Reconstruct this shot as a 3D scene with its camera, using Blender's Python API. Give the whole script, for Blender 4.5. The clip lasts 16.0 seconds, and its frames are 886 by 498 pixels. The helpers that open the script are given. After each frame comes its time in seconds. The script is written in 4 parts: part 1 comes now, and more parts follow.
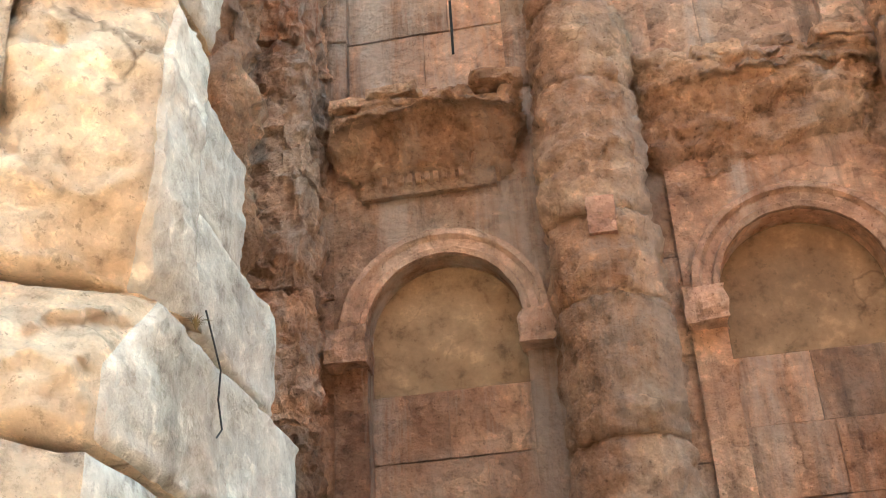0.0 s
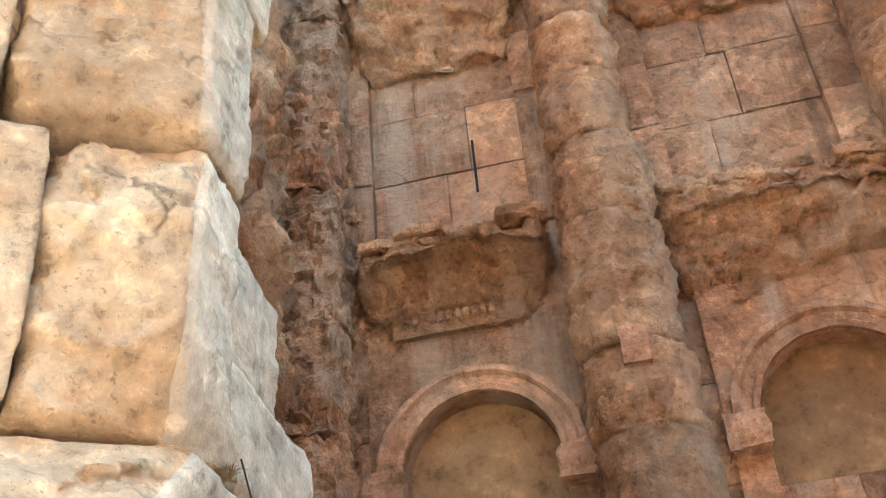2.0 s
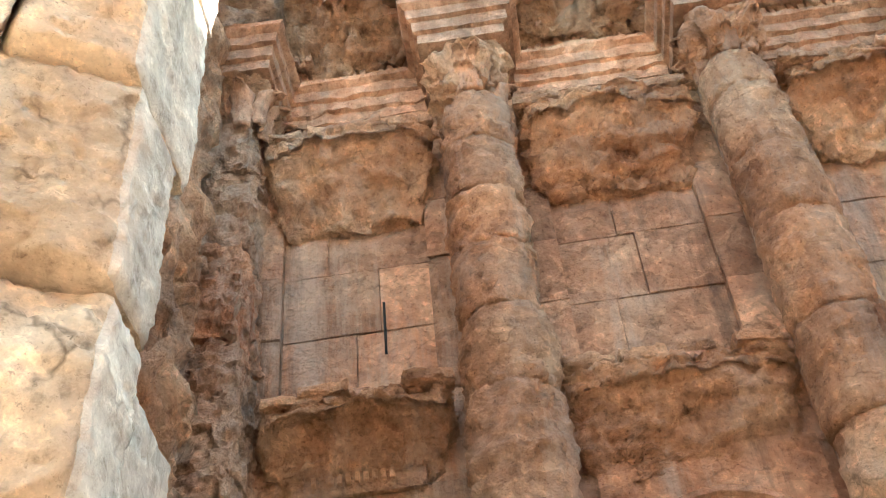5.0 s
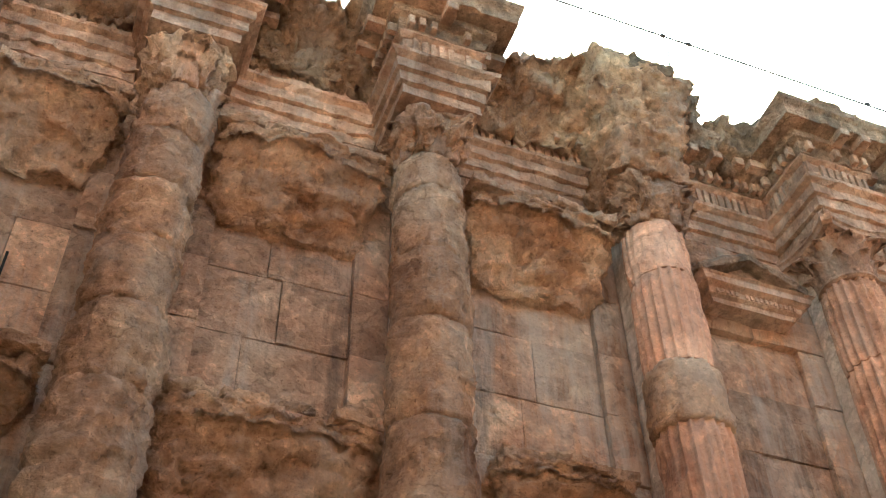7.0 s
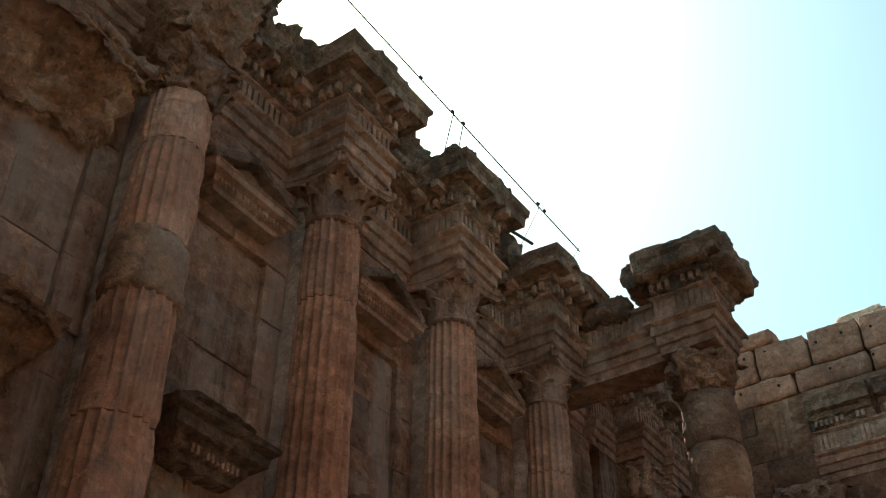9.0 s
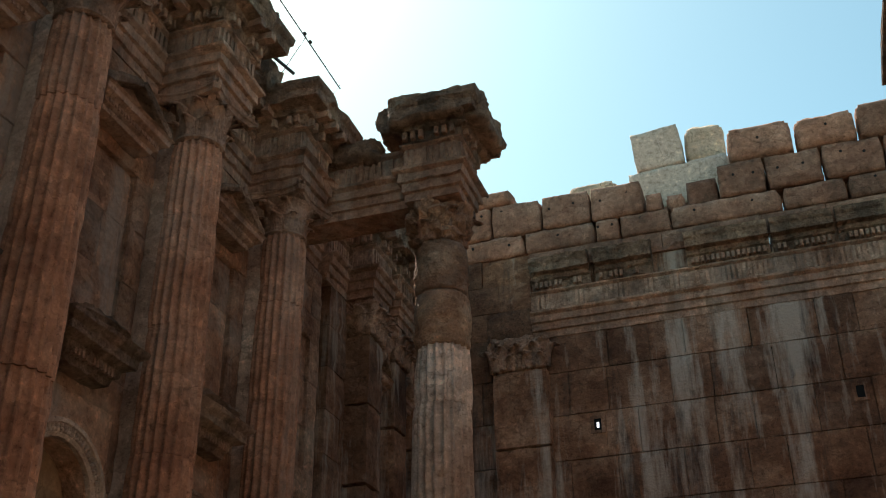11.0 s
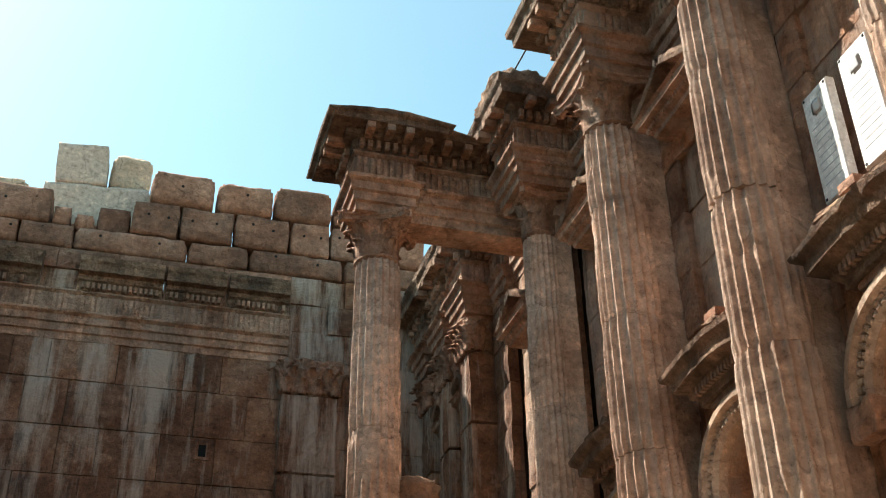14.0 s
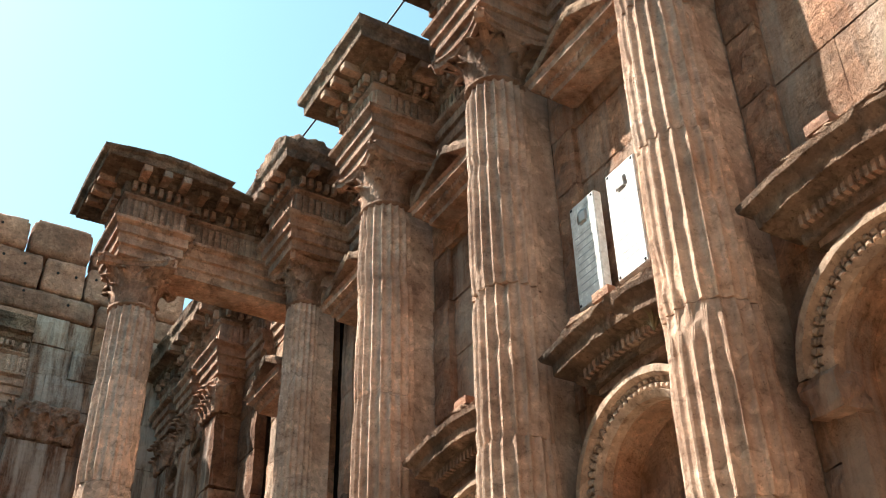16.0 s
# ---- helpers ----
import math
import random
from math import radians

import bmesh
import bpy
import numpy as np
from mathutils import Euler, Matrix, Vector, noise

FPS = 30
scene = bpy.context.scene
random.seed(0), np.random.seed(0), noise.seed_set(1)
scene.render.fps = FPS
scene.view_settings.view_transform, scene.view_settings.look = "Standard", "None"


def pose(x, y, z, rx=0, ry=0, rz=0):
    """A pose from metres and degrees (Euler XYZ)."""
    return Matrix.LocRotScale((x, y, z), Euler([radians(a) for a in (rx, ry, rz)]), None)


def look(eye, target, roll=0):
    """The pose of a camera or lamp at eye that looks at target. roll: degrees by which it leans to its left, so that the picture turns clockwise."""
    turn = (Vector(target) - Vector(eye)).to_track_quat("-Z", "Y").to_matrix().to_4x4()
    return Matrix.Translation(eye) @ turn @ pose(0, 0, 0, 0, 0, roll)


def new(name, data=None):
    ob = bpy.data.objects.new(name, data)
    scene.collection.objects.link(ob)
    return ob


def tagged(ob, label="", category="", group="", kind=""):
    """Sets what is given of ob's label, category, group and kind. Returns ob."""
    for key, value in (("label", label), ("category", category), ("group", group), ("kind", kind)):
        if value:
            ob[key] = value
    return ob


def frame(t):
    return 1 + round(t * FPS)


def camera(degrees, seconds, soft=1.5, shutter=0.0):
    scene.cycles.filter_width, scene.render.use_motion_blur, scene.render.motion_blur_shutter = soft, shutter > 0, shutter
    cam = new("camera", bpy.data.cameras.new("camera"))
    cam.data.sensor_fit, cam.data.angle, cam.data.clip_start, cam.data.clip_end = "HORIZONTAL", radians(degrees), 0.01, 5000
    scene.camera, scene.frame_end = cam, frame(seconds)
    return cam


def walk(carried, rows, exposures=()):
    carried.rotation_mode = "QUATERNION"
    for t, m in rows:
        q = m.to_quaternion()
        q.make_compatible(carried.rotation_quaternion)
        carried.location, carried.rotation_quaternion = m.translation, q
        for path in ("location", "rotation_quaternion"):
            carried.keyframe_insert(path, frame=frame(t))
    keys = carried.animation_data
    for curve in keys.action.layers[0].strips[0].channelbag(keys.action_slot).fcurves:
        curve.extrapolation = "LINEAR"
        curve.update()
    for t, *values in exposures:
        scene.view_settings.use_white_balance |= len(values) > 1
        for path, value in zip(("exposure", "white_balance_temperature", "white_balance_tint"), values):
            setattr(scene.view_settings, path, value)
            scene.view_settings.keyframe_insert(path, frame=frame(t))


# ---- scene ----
cam = camera(44.0, 16.0, soft=1.0)
# seconds, yaw, pitch and roll of the camera, which turns on the spot
EYE = (0.0, 0.0, 1.65)
TURNS = [
    (0.0, 99.03, 28.62, -3.21), (0.5, 98.61, 30.35, -4.02), (1.0, 98.86, 31.38, -4.69), (1.5, 99.72, 33.79, -5.28),
    (2.0, 100.31, 35.87, -5.23), (2.5, 99.97, 36.82, -5.38), (3.0, 99.08, 37.81, -5.55), (3.5, 98.51, 40.10, -4.56),
    (6.0, 84.69, 46.78, -4.79), (6.5, 76.64, 47.33, -2.40), (7.0, 68.20, 44.95, -1.19), (7.5, 61.81, 43.57, 0.13),
    (8.0, 54.75, 42.76, 0.33), (8.5, 45.27, 40.73, -0.15), (9.0, 34.29, 38.46, 0.31), (9.2, 30.73, 37.79, -0.30),
    (11.3, 15.46, 29.47, 0.08), (11.5, 12.51, 29.79, 0.49), (12.0, 4.27, 30.00, -0.52), (12.5, -2.72, 29.51, -1.21),
    (13.0, -8.52, 29.72, -1.45), (13.5, -12.91, 30.36, -1.14), (14.0, -16.77, 31.45, -1.13), (14.5, -20.73, 32.21, -0.80),
    (15.0, -23.76, 32.50, -1.43), (15.5, -26.92, 33.72, -1.49), (16.0, -31.28, 34.93, -1.37),
]


def aim(yaw, pitch, roll):
    y, p = radians(yaw), radians(pitch)
    way = (-math.sin(y) * math.cos(p), math.cos(y) * math.cos(p), math.sin(p))
    return look(EYE, [e + w for e, w in zip(EYE, way)], roll)


walk(cam, [(t, aim(y, p, r)) for t, y, p, r in TURNS],
     exposures=[(0.0, 3.98), (2.5, 3.82), (3.5, 3.84), (6.0, 3.75), (7.0, 3.2), (8.0, 2.75), (8.5, 2.05), (9.0, 0.95), (11.5, 0.8), (12.5, 0.85), (14.0, 1.2), (16.0, 1.55)])

# ---- light ----
SUN_AZ, SUN_EL = 45.0, 52.0   # degrees to the left of the room's long axis, and above the horizon
sky = bpy.data.worlds.new("sky")
scene.world = sky
sky.use_nodes = True
nt = sky.node_tree
tex = nt.nodes.new("ShaderNodeTexSky")
tex.sky_type, tex.sun_disc = "NISHITA", False
tex.sun_elevation, tex.sun_rotation = radians(SUN_EL), radians(-SUN_AZ)
tex.dust_density, tex.air_density, tex.ozone_density = 1.0, 1.0, 1.0
hue = nt.nodes.new("ShaderNodeMix")      # clear, slightly turquoise summer sky
hue.data_type, hue.blend_type = "RGBA", "MULTIPLY"
hue.inputs[0].default_value, hue.inputs[7].default_value = 1.0, (0.88, 1.12, 0.9, 1)
nt.links.new(tex.outputs[0], hue.inputs[6])
nt.links.new(hue.outputs[2], nt.nodes["Background"].inputs[0])
nt.nodes["Background"].inputs[1].default_value = 0.12
sun = new("sun", bpy.data.lights.new("sun", "SUN"))
sun.data.energy, sun.data.angle, sun.data.color = 5.0, radians(0.53), (1.0, 0.94, 0.84)
sa, se = radians(SUN_AZ), radians(SUN_EL)
sun.matrix_world = look((-math.sin(sa) * math.cos(se) * 60, math.cos(sa) * math.cos(se) * 60, math.sin(se) * 60), (0, 0, 0))


# ---- materials ----
def stone(name, dark, mid, light, rough=0.92, scale=1.0, bump=0.5, streak=0.0, black=0.0, grey=0.0, each=0.24, cracks=0.45, terrace=0.5, pits=0.8, flakes=0.7):
    """Weathered limestone: broad patina, mottling, grain, run-down streaks and black crust."""
    m = bpy.data.materials.new(name)
    m.use_nodes = True
    n, l = m.node_tree.nodes, m.node_tree.links
    bsdf = n["Principled BSDF"]
    bsdf.inputs["Roughness"].default_value = rough
    bsdf.inputs["Specular IOR Level"].default_value = 0.2
    geo, info = n.new("ShaderNodeNewGeometry"), n.new("ShaderNodeObjectInfo")

    def tex_noise(s, detail, stretch=None, roughness=0.6):
        node = n.new("ShaderNodeTexNoise")
        node.inputs["Scale"].default_value, node.inputs["Detail"].default_value, node.inputs["Roughness"].default_value = s, detail, roughness
        if stretch:
            mp = n.new("ShaderNodeMapping")
            mp.inputs["Scale"].default_value = stretch
            l.new(geo.outputs["Position"], mp.inputs["Vector"])
            l.new(mp.outputs[0], node.inputs["Vector"])
        else:
            l.new(geo.outputs["Position"], node.inputs["Vector"])
        return node

    def ramp(src, stops):
        r = n.new("ShaderNodeValToRGB")
        while len(r.color_ramp.elements) < len(stops):
            r.color_ramp.elements.new(0.5)
        for e, (at, col) in zip(r.color_ramp.elements, stops):
            e.position, e.color = at, (*col, 1) if len(col) == 3 else col
        l.new(src, r.inputs[0])
        return r

    def mix(fac, a, b, kind="MIX"):
        x = n.new("ShaderNodeMix")
        x.data_type, x.blend_type = "RGBA", kind
        for s, v in ((0, fac), (6, a), (7, b)):
            if hasattr(v, "is_linked"):
                l.new(v, x.inputs[s])
            else:
                x.inputs[s].default_value = v if s == 0 else (*v, 1)
        return x.outputs[2]

    big = tex_noise(0.45 * scale, 5)
    fine = tex_noise(5.5 * scale, 8, None, 0.68)
    col = ramp(big.outputs[0], [(0.32, dark), (0.5, mid), (0.7, light)]).outputs[0]
    fr = ramp(fine.outputs[0], [(0.31, (0.42, 0.37, 0.34)), (0.44, (0.88, 0.86, 0.84)), (0.56, (1.05, 1.04, 1.03)), (0.69, (1.6, 1.57, 1.52))]).outputs[0]
    col = mix(0.85, col, fr, "MULTIPLY")
    # every stone is a little lighter or darker than its neighbours
    vary = ramp(info.outputs["Random"], [(0.0, (1 - each,) * 3), (0.5, (1, 1, 1)), (1.0, (1 + each, 1 + 0.9 * each, 1 + 0.75 * each))]).outputs[0]
    col = mix(1.0, col, vary, "MULTIPLY")
    # pits and chips
    pit = ramp(tex_noise(17.0 * scale, 4, None, 0.75).outputs[0], [(0.33, (0.4, 0.36, 0.34)), (0.4, (1, 1, 1)), (0.62, (1, 1, 1)), (0.7, (1.4, 1.38, 1.34))]).outputs[0]
    col = mix(pits, col, pit, "MULTIPLY")
    # fine branching cracks
    warp = tex_noise(2.2, 3)
    wmix = n.new("ShaderNodeMix")
    wmix.data_type = "VECTOR"
    wmix.inputs[0].default_value = 0.35
    l.new(geo.outputs["Position"], wmix.inputs[4])
    l.new(warp.outputs["Color"], wmix.inputs[5])
    cr = n.new("ShaderNodeTexVoronoi")
    cr.feature = "DISTANCE_TO_EDGE"
    cr.inputs["Scale"].default_value = 1.5
    l.new(wmix.outputs[1], cr.inputs["Vector"])
    crack = ramp(cr.outputs["Distance"], [(0.0, (0.3, 0.27, 0.25)), (0.012, (0.55, 0.52, 0.5)), (0.03, (1, 1, 1))]).outputs[0]
    patch = ramp(tex_noise(0.9, 3).outputs[0], [(0.5, (0, 0, 0)), (0.58, (cracks,) * 3)]).outputs[0]
    col = mix(patch, col, mix(1.0, col, crack, "MULTIPLY"))
    flake = n.new("ShaderNodeTexVoronoi")
    flake.inputs["Scale"].default_value = 3.4 * scale
    squash = n.new("ShaderNodeMapping")
    squash.inputs["Scale"].default_value = (1.0, 1.0, 1.7)
    l.new(wmix.outputs[1], squash.inputs["Vector"])
    l.new(squash.outputs[0], flake.inputs["Vector"])
    fsep = n.new("ShaderNodeSeparateColor")
    l.new(flake.outputs["Color"], fsep.inputs[0])
    tone = ramp(fsep.outputs[0], [(0.0, (0.74, 0.7, 0.68)), (0.5, (1.0, 1.0, 1.0)), (1.0, (1.24, 1.23, 1.21))]).outputs[0]
    col = mix(flakes, col, tone, "MULTIPLY")
    if grey:
        g = tex_noise(0.8, 6)
        gf = ramp(g.outputs[0], [(0.5, (0, 0, 0)), (0.66, (grey,) * 3)]).outputs[0]
        col = mix(gf, col, (0.5, 0.395, 0.32))
    if streak:
        s = tex_noise(1.0, 7, (0.95, 0.95, 0.1), 0.68)
        sf = ramp(s.outputs[0], [(0.5, (0, 0, 0)), (0.62, (streak,) * 3)]).outputs[0]
        col = mix(sf, col, (0.56, 0.44, 0.355))
        s2 = tex_noise(1.0, 7, (1.2, 1.2, 0.13), 0.68)
        sf2 = ramp(s2.outputs[0], [(0.56, (0, 0, 0)), (0.68, (streak,) * 3)]).outputs[0]
        col = mix(sf2, col, (0.055, 0.045, 0.04))
    if black:
        b = tex_noise(1.1, 9, (1.0, 1.0, 0.55), 0.7)
        bf = ramp(b.outputs[0], [(0.47, (0, 0, 0)), (0.6, (black,) * 3)]).outputs[0]
        col = mix(bf, col, (0.072, 0.052, 0.038))
    l.new(col, bsdf.inputs["Base Color"])
    grain = tex_noise(14.0 * scale, 9, None, 0.7)
    vor = n.new("ShaderNodeTexVoronoi")
    vor.inputs["Scale"].default_value = 7.0 * scale
    l.new(geo.outputs["Position"], vor.inputs["Vector"])
    add = n.new("ShaderNodeMath")
    add.operation = "MULTIPLY_ADD"
    l.new(vor.outputs["Distance"], add.inputs[0])
    add.inputs[1].default_value = 0.35
    l.new(grain.outputs[0], add.inputs[2])
    add2 = n.new("ShaderNodeMath")
    add2.operation = "MULTIPLY_ADD"
    l.new(fine.outputs[0], add2.inputs[0])
    add2.inputs[1].default_value = 1.6
    l.new(add.outputs[0], add2.inputs[2])
    for sc, k in ((2.6, 0.55), (7.5, 0.35)):
        tv = n.new("ShaderNodeTexVoronoi")
        tv.inputs["Scale"].default_value = sc * scale
        l.new(wmix.outputs[1], tv.inputs["Vector"])
        sep = n.new("ShaderNodeSeparateColor")
        l.new(tv.outputs["Color"], sep.inputs[0])
        acc = n.new("ShaderNodeMath")
        acc.operation = "MULTIPLY_ADD"
        l.new(sep.outputs[0], acc.inputs[0])
        acc.inputs[1].default_value = k * terrace
        l.new(add2.outputs[0], acc.inputs[2])
        add2 = acc
    bp = n.new("ShaderNodeBump")
    bp.inputs["Strength"].default_value, bp.inputs["Distance"].default_value = min(1.0, bump), 0.13
    l.new(add2.outputs[0], bp.inputs["Height"])
    l.new(bp.outputs[0], bsdf.inputs["Normal"])
    return m


def plain(name, col, rough=0.6, metal=0.0):
    m = bpy.data.materials.new(name)
    m.use_nodes = True
    b = m.node_tree.nodes["Principled BSDF"]
    b.inputs["Base Color"].default_value, b.inputs["Roughness"].default_value, b.inputs["Metallic"].default_value = (*col, 1), rough, metal
    return m


OCHRE = stone("ochre_limestone", (0.25, 0.112, 0.065), (0.47, 0.255, 0.16), (0.67, 0.45, 0.31), grey=0.35, streak=0.6, bump=0.9, terrace=1.3, each=0.34)
ERODED = stone("eroded_limestone", (0.25, 0.112, 0.06), (0.48, 0.262, 0.155), (0.7, 0.48, 0.325), bump=1.0, grey=0.3, terrace=1.5, streak=0.35)
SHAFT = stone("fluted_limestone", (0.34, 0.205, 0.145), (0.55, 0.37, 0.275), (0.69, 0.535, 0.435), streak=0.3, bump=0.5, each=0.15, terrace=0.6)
# shaded-wall copy of SHAFT: shade in the colour, besides a redder patina
SHAFT_RED_SHADED = stone("shaded_reddish_fluted_limestone", (0.28, 0.118, 0.068), (0.48, 0.228, 0.135), (0.61, 0.35, 0.235), streak=0.25, bump=0.5, each=0.15)
CARVED = stone("carved_limestone", (0.24, 0.12, 0.075), (0.43, 0.24, 0.16), (0.6, 0.405, 0.295), black=0.45, bump=0.6, each=0.15, streak=0.35, terrace=0.9)
CRUST = stone("black_crusted_limestone", (0.15, 0.093, 0.064), (0.34, 0.208, 0.142), (0.53, 0.365, 0.25), black=0.6, bump=1.0, terrace=1.3)
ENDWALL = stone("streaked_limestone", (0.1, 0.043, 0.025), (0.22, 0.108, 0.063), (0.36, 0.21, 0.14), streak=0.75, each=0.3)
PARAPET = stone("pale_block_limestone", (0.23, 0.11, 0.072), (0.35, 0.185, 0.125), (0.46, 0.285, 0.21), black=0.35, each=0.25)
ORNAMENT = stone("carved_pale_limestone", (0.3, 0.19, 0.13), (0.48, 0.33, 0.24), (0.6, 0.46, 0.36), black=0.25, bump=0.5, each=0.1)
NEWSTONE = stone("fresh_cut_limestone", (0.5, 0.41, 0.34), (0.55, 0.46, 0.385), (0.6, 0.51, 0.43), bump=0.25, each=0.08, flakes=0.15)
PALE = stone("sunlit_yellow_limestone", (0.54, 0.38, 0.25), (0.74, 0.585, 0.44), (0.82, 0.72, 0.59), bump=0.8, each=0.12, grey=0.35, pits=0.6, cracks=0.8, streak=0.2, terrace=0.8, flakes=0.5)
WHITE = stone("white_limestone", (0.4, 0.355, 0.31), (0.58, 0.535, 0.485), (0.7, 0.665, 0.62), streak=0.5, grey=0.3, bump=0.5, each=0.1, pits=0.4, terrace=0.8, flakes=0.5)
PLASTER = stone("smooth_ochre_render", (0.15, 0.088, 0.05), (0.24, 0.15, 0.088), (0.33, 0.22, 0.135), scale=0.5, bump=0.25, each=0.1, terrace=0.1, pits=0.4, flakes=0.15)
JOINT = stone("joint_core", (0.07, 0.045, 0.03), (0.1, 0.07, 0.045), (0.13, 0.09, 0.06), bump=0.3, each=0.0)
MARBLE = stone("white_marble", (0.7, 0.69, 0.66), (0.78, 0.77, 0.75), (0.82, 0.81, 0.79), rough=0.5, bump=0.06, each=0.03, cracks=0.0, terrace=0.0, pits=0.1, flakes=0.05)
DUST = stone("dusty_paving", (0.29, 0.23, 0.165), (0.38, 0.31, 0.23), (0.46, 0.385, 0.29), bump=0.4)
IRON = plain("dark_iron", (0.03, 0.03, 0.035), 0.5, 0.6)
LETTER = plain("grey_inscription", (0.5, 0.5, 0.5), 0.8)
DRY = plain("dry_stems", (0.16, 0.12, 0.06), 0.9)


# ---- mesh kit ----
def mesh_of(name, verts, faces, mat, smooth=False):
    me = bpy.data.meshes.new(name)
    me.from_pydata([tuple(v) for v in verts], [], faces)
    me.materials.append(mat)
    if smooth:
        me.shade_smooth()
    me.update()
    return me


def put(name, me, parent=None, m=None, label=""):
    ob = new(name, me)
    if parent:
        ob.parent = parent
    if m is not None:
        ob.matrix_basis = m
    if label:
        ob["label"] = label
    return ob


def thing(name, m, label, category, group="", kind=""):
    return tagged(put(name, None, None, m), label, category, group, kind)


def T(x=0, y=0, z=0, rz=0):
    return Matrix.Translation((x, y, z)) @ Matrix.Rotation(radians(rz), 4, "Z")


def joined(pieces):
    """Several (verts, faces) as one."""
    vs, fs = [], []
    for v, f in pieces:
        o = len(vs)
        vs += [tuple(p) for p in v]
        fs += [tuple(i + o for i in q) for q in f]
    return vs, fs


def box(x0, x1, y0, y1, z0, z1, b=0.0):
    """A box whose front (towards -y) is chamfered by b."""
    if not b:
        v = [(x, y, z) for z in (z0, z1) for y in (y0, y1) for x in (x0, x1)]
        return v, [(0, 1, 5, 4), (1, 3, 7, 5), (3, 2, 6, 7), (2, 0, 4, 6), (4, 5, 7, 6), (2, 3, 1, 0)]
    v = [(x0 + b, y0, z0 + b), (x1 - b, y0, z0 + b), (x1 - b, y0, z1 - b), (x0 + b, y0, z1 - b),
         (x0, y0 + b, z0), (x1, y0 + b, z0), (x1, y0 + b, z1), (x0, y0 + b, z1),
         (x0, y1, z0), (x1, y1, z0), (x1, y1, z1), (x0, y1, z1)]
    f = [(0, 1, 2, 3)]
    for k in range(4):
        a, c = k, (k + 1) % 4
        f += [(4 + a, 4 + c, c, a), (8 + a, 8 + c, 4 + c, 4 + a)]
    return v, f + [(11, 10, 9, 8)]


def lattice(sx, sy, sz, step):
    """The skin of a box round the origin, as one welded grid."""
    n = [max(2, int(round(s / step))) for s in (sx, sy, sz)]
    idx, verts, faces = {}, [], []

    def at(i, j, k):
        key = (i, j, k)
        if key not in idx:
            idx[key] = len(verts)
            verts.append(Vector(((i / n[0] - 0.5) * sx, (j / n[1] - 0.5) * sy, (k / n[2] - 0.5) * sz)))
        return idx[key]

    for i in range(n[0]):
        for j in range(n[1]):
            faces.append((at(i, j, 0), at(i, j + 1, 0), at(i + 1, j + 1, 0), at(i + 1, j, 0)))
            faces.append((at(i, j, n[2]), at(i + 1, j, n[2]), at(i + 1, j + 1, n[2]), at(i, j + 1, n[2])))
    for i in range(n[0]):
        for k in range(n[2]):
            faces.append((at(i, 0, k), at(i + 1, 0, k), at(i + 1, 0, k + 1), at(i, 0, k + 1)))
            faces.append((at(i, n[1], k), at(i, n[1], k + 1), at(i + 1, n[1], k + 1), at(i + 1, n[1], k)))
    for j in range(n[1]):
        for k in range(n[2]):
            faces.append((at(0, j, k), at(0, j, k + 1), at(0, j + 1, k + 1), at(0, j + 1, k)))
            faces.append((at(n[0], j, k), at(n[0], j + 1, k), at(n[0], j + 1, k + 1), at(n[0], j, k + 1)))
    return verts, faces


def rough(p, seed, amp, freq=1.4):
    q = p * freq + Vector((seed * 7.3, seed * 3.1, seed * 5.7))
    a = noise.turbulence_vector(q, 4, False, noise_basis="PERLIN_ORIGINAL", amplitude_scale=0.55, frequency_scale=2.1)
    return a * amp


def craggy(p, seed, freq=1.0):
    """Flat breaks, ledges and hollows of broken limestone, about -1 to 1."""
    q = p * freq + Vector((seed * 2.9, seed * 1.7, seed * 4.3))
    warped = Vector((q.x, q.y, q.z * 1.5)) + noise.noise_vector(q * 1.6) * 0.3
    total = 0.0
    for f, k in ((1.5, 0.62), (3.9, 0.34)):
        dist, pts = noise.voronoi(warped * f)
        c = pts[0]
        h = math.sin(c.x * 12.9 + c.y * 78.2 + c.z * 37.7) * 43.7
        slope = (warped * f - c).dot(Vector((math.sin(h * 3), math.cos(h * 5), math.sin(h * 7 + 1)))) * 0.5
        total += k * ((h - math.floor(h)) * 1.6 - 0.9 + slope)
    return total + 0.22 * (noise.turbulence(q * 4.5, 2, True) - 0.6)


def rock(sx, sy, sz, seed, amp=0.08, step=0.09, round_=0.25, shape=None, freq=1.4):
    """A broken, weathered block. shape(p, q) may move a point first; q runs from -1 to 1."""
    vs, fs = lattice(sx, sy, sz, step)
    out = []
    for p in vs:
        q = Vector((2 * p.x / sx, 2 * p.y / sy, 2 * p.z / sz))
        e = sorted((abs(q.x), abs(q.y), abs(q.z)))[1]
        d = Vector([math.copysign(1, a) if abs(a) > 0.999 else 0.0 for a in q]).normalized()
        if e > 0.5:
            p = p * (1 - round_ * ((e - 0.5) / 0.5) ** 2)
        if shape:
            p = shape(p, q)
        r = rough(p, seed, amp * 0.8, freq)
        out.append(p + r + d * craggy(p, seed, freq * 0.9) * amp * 1.1)
    return out, fs


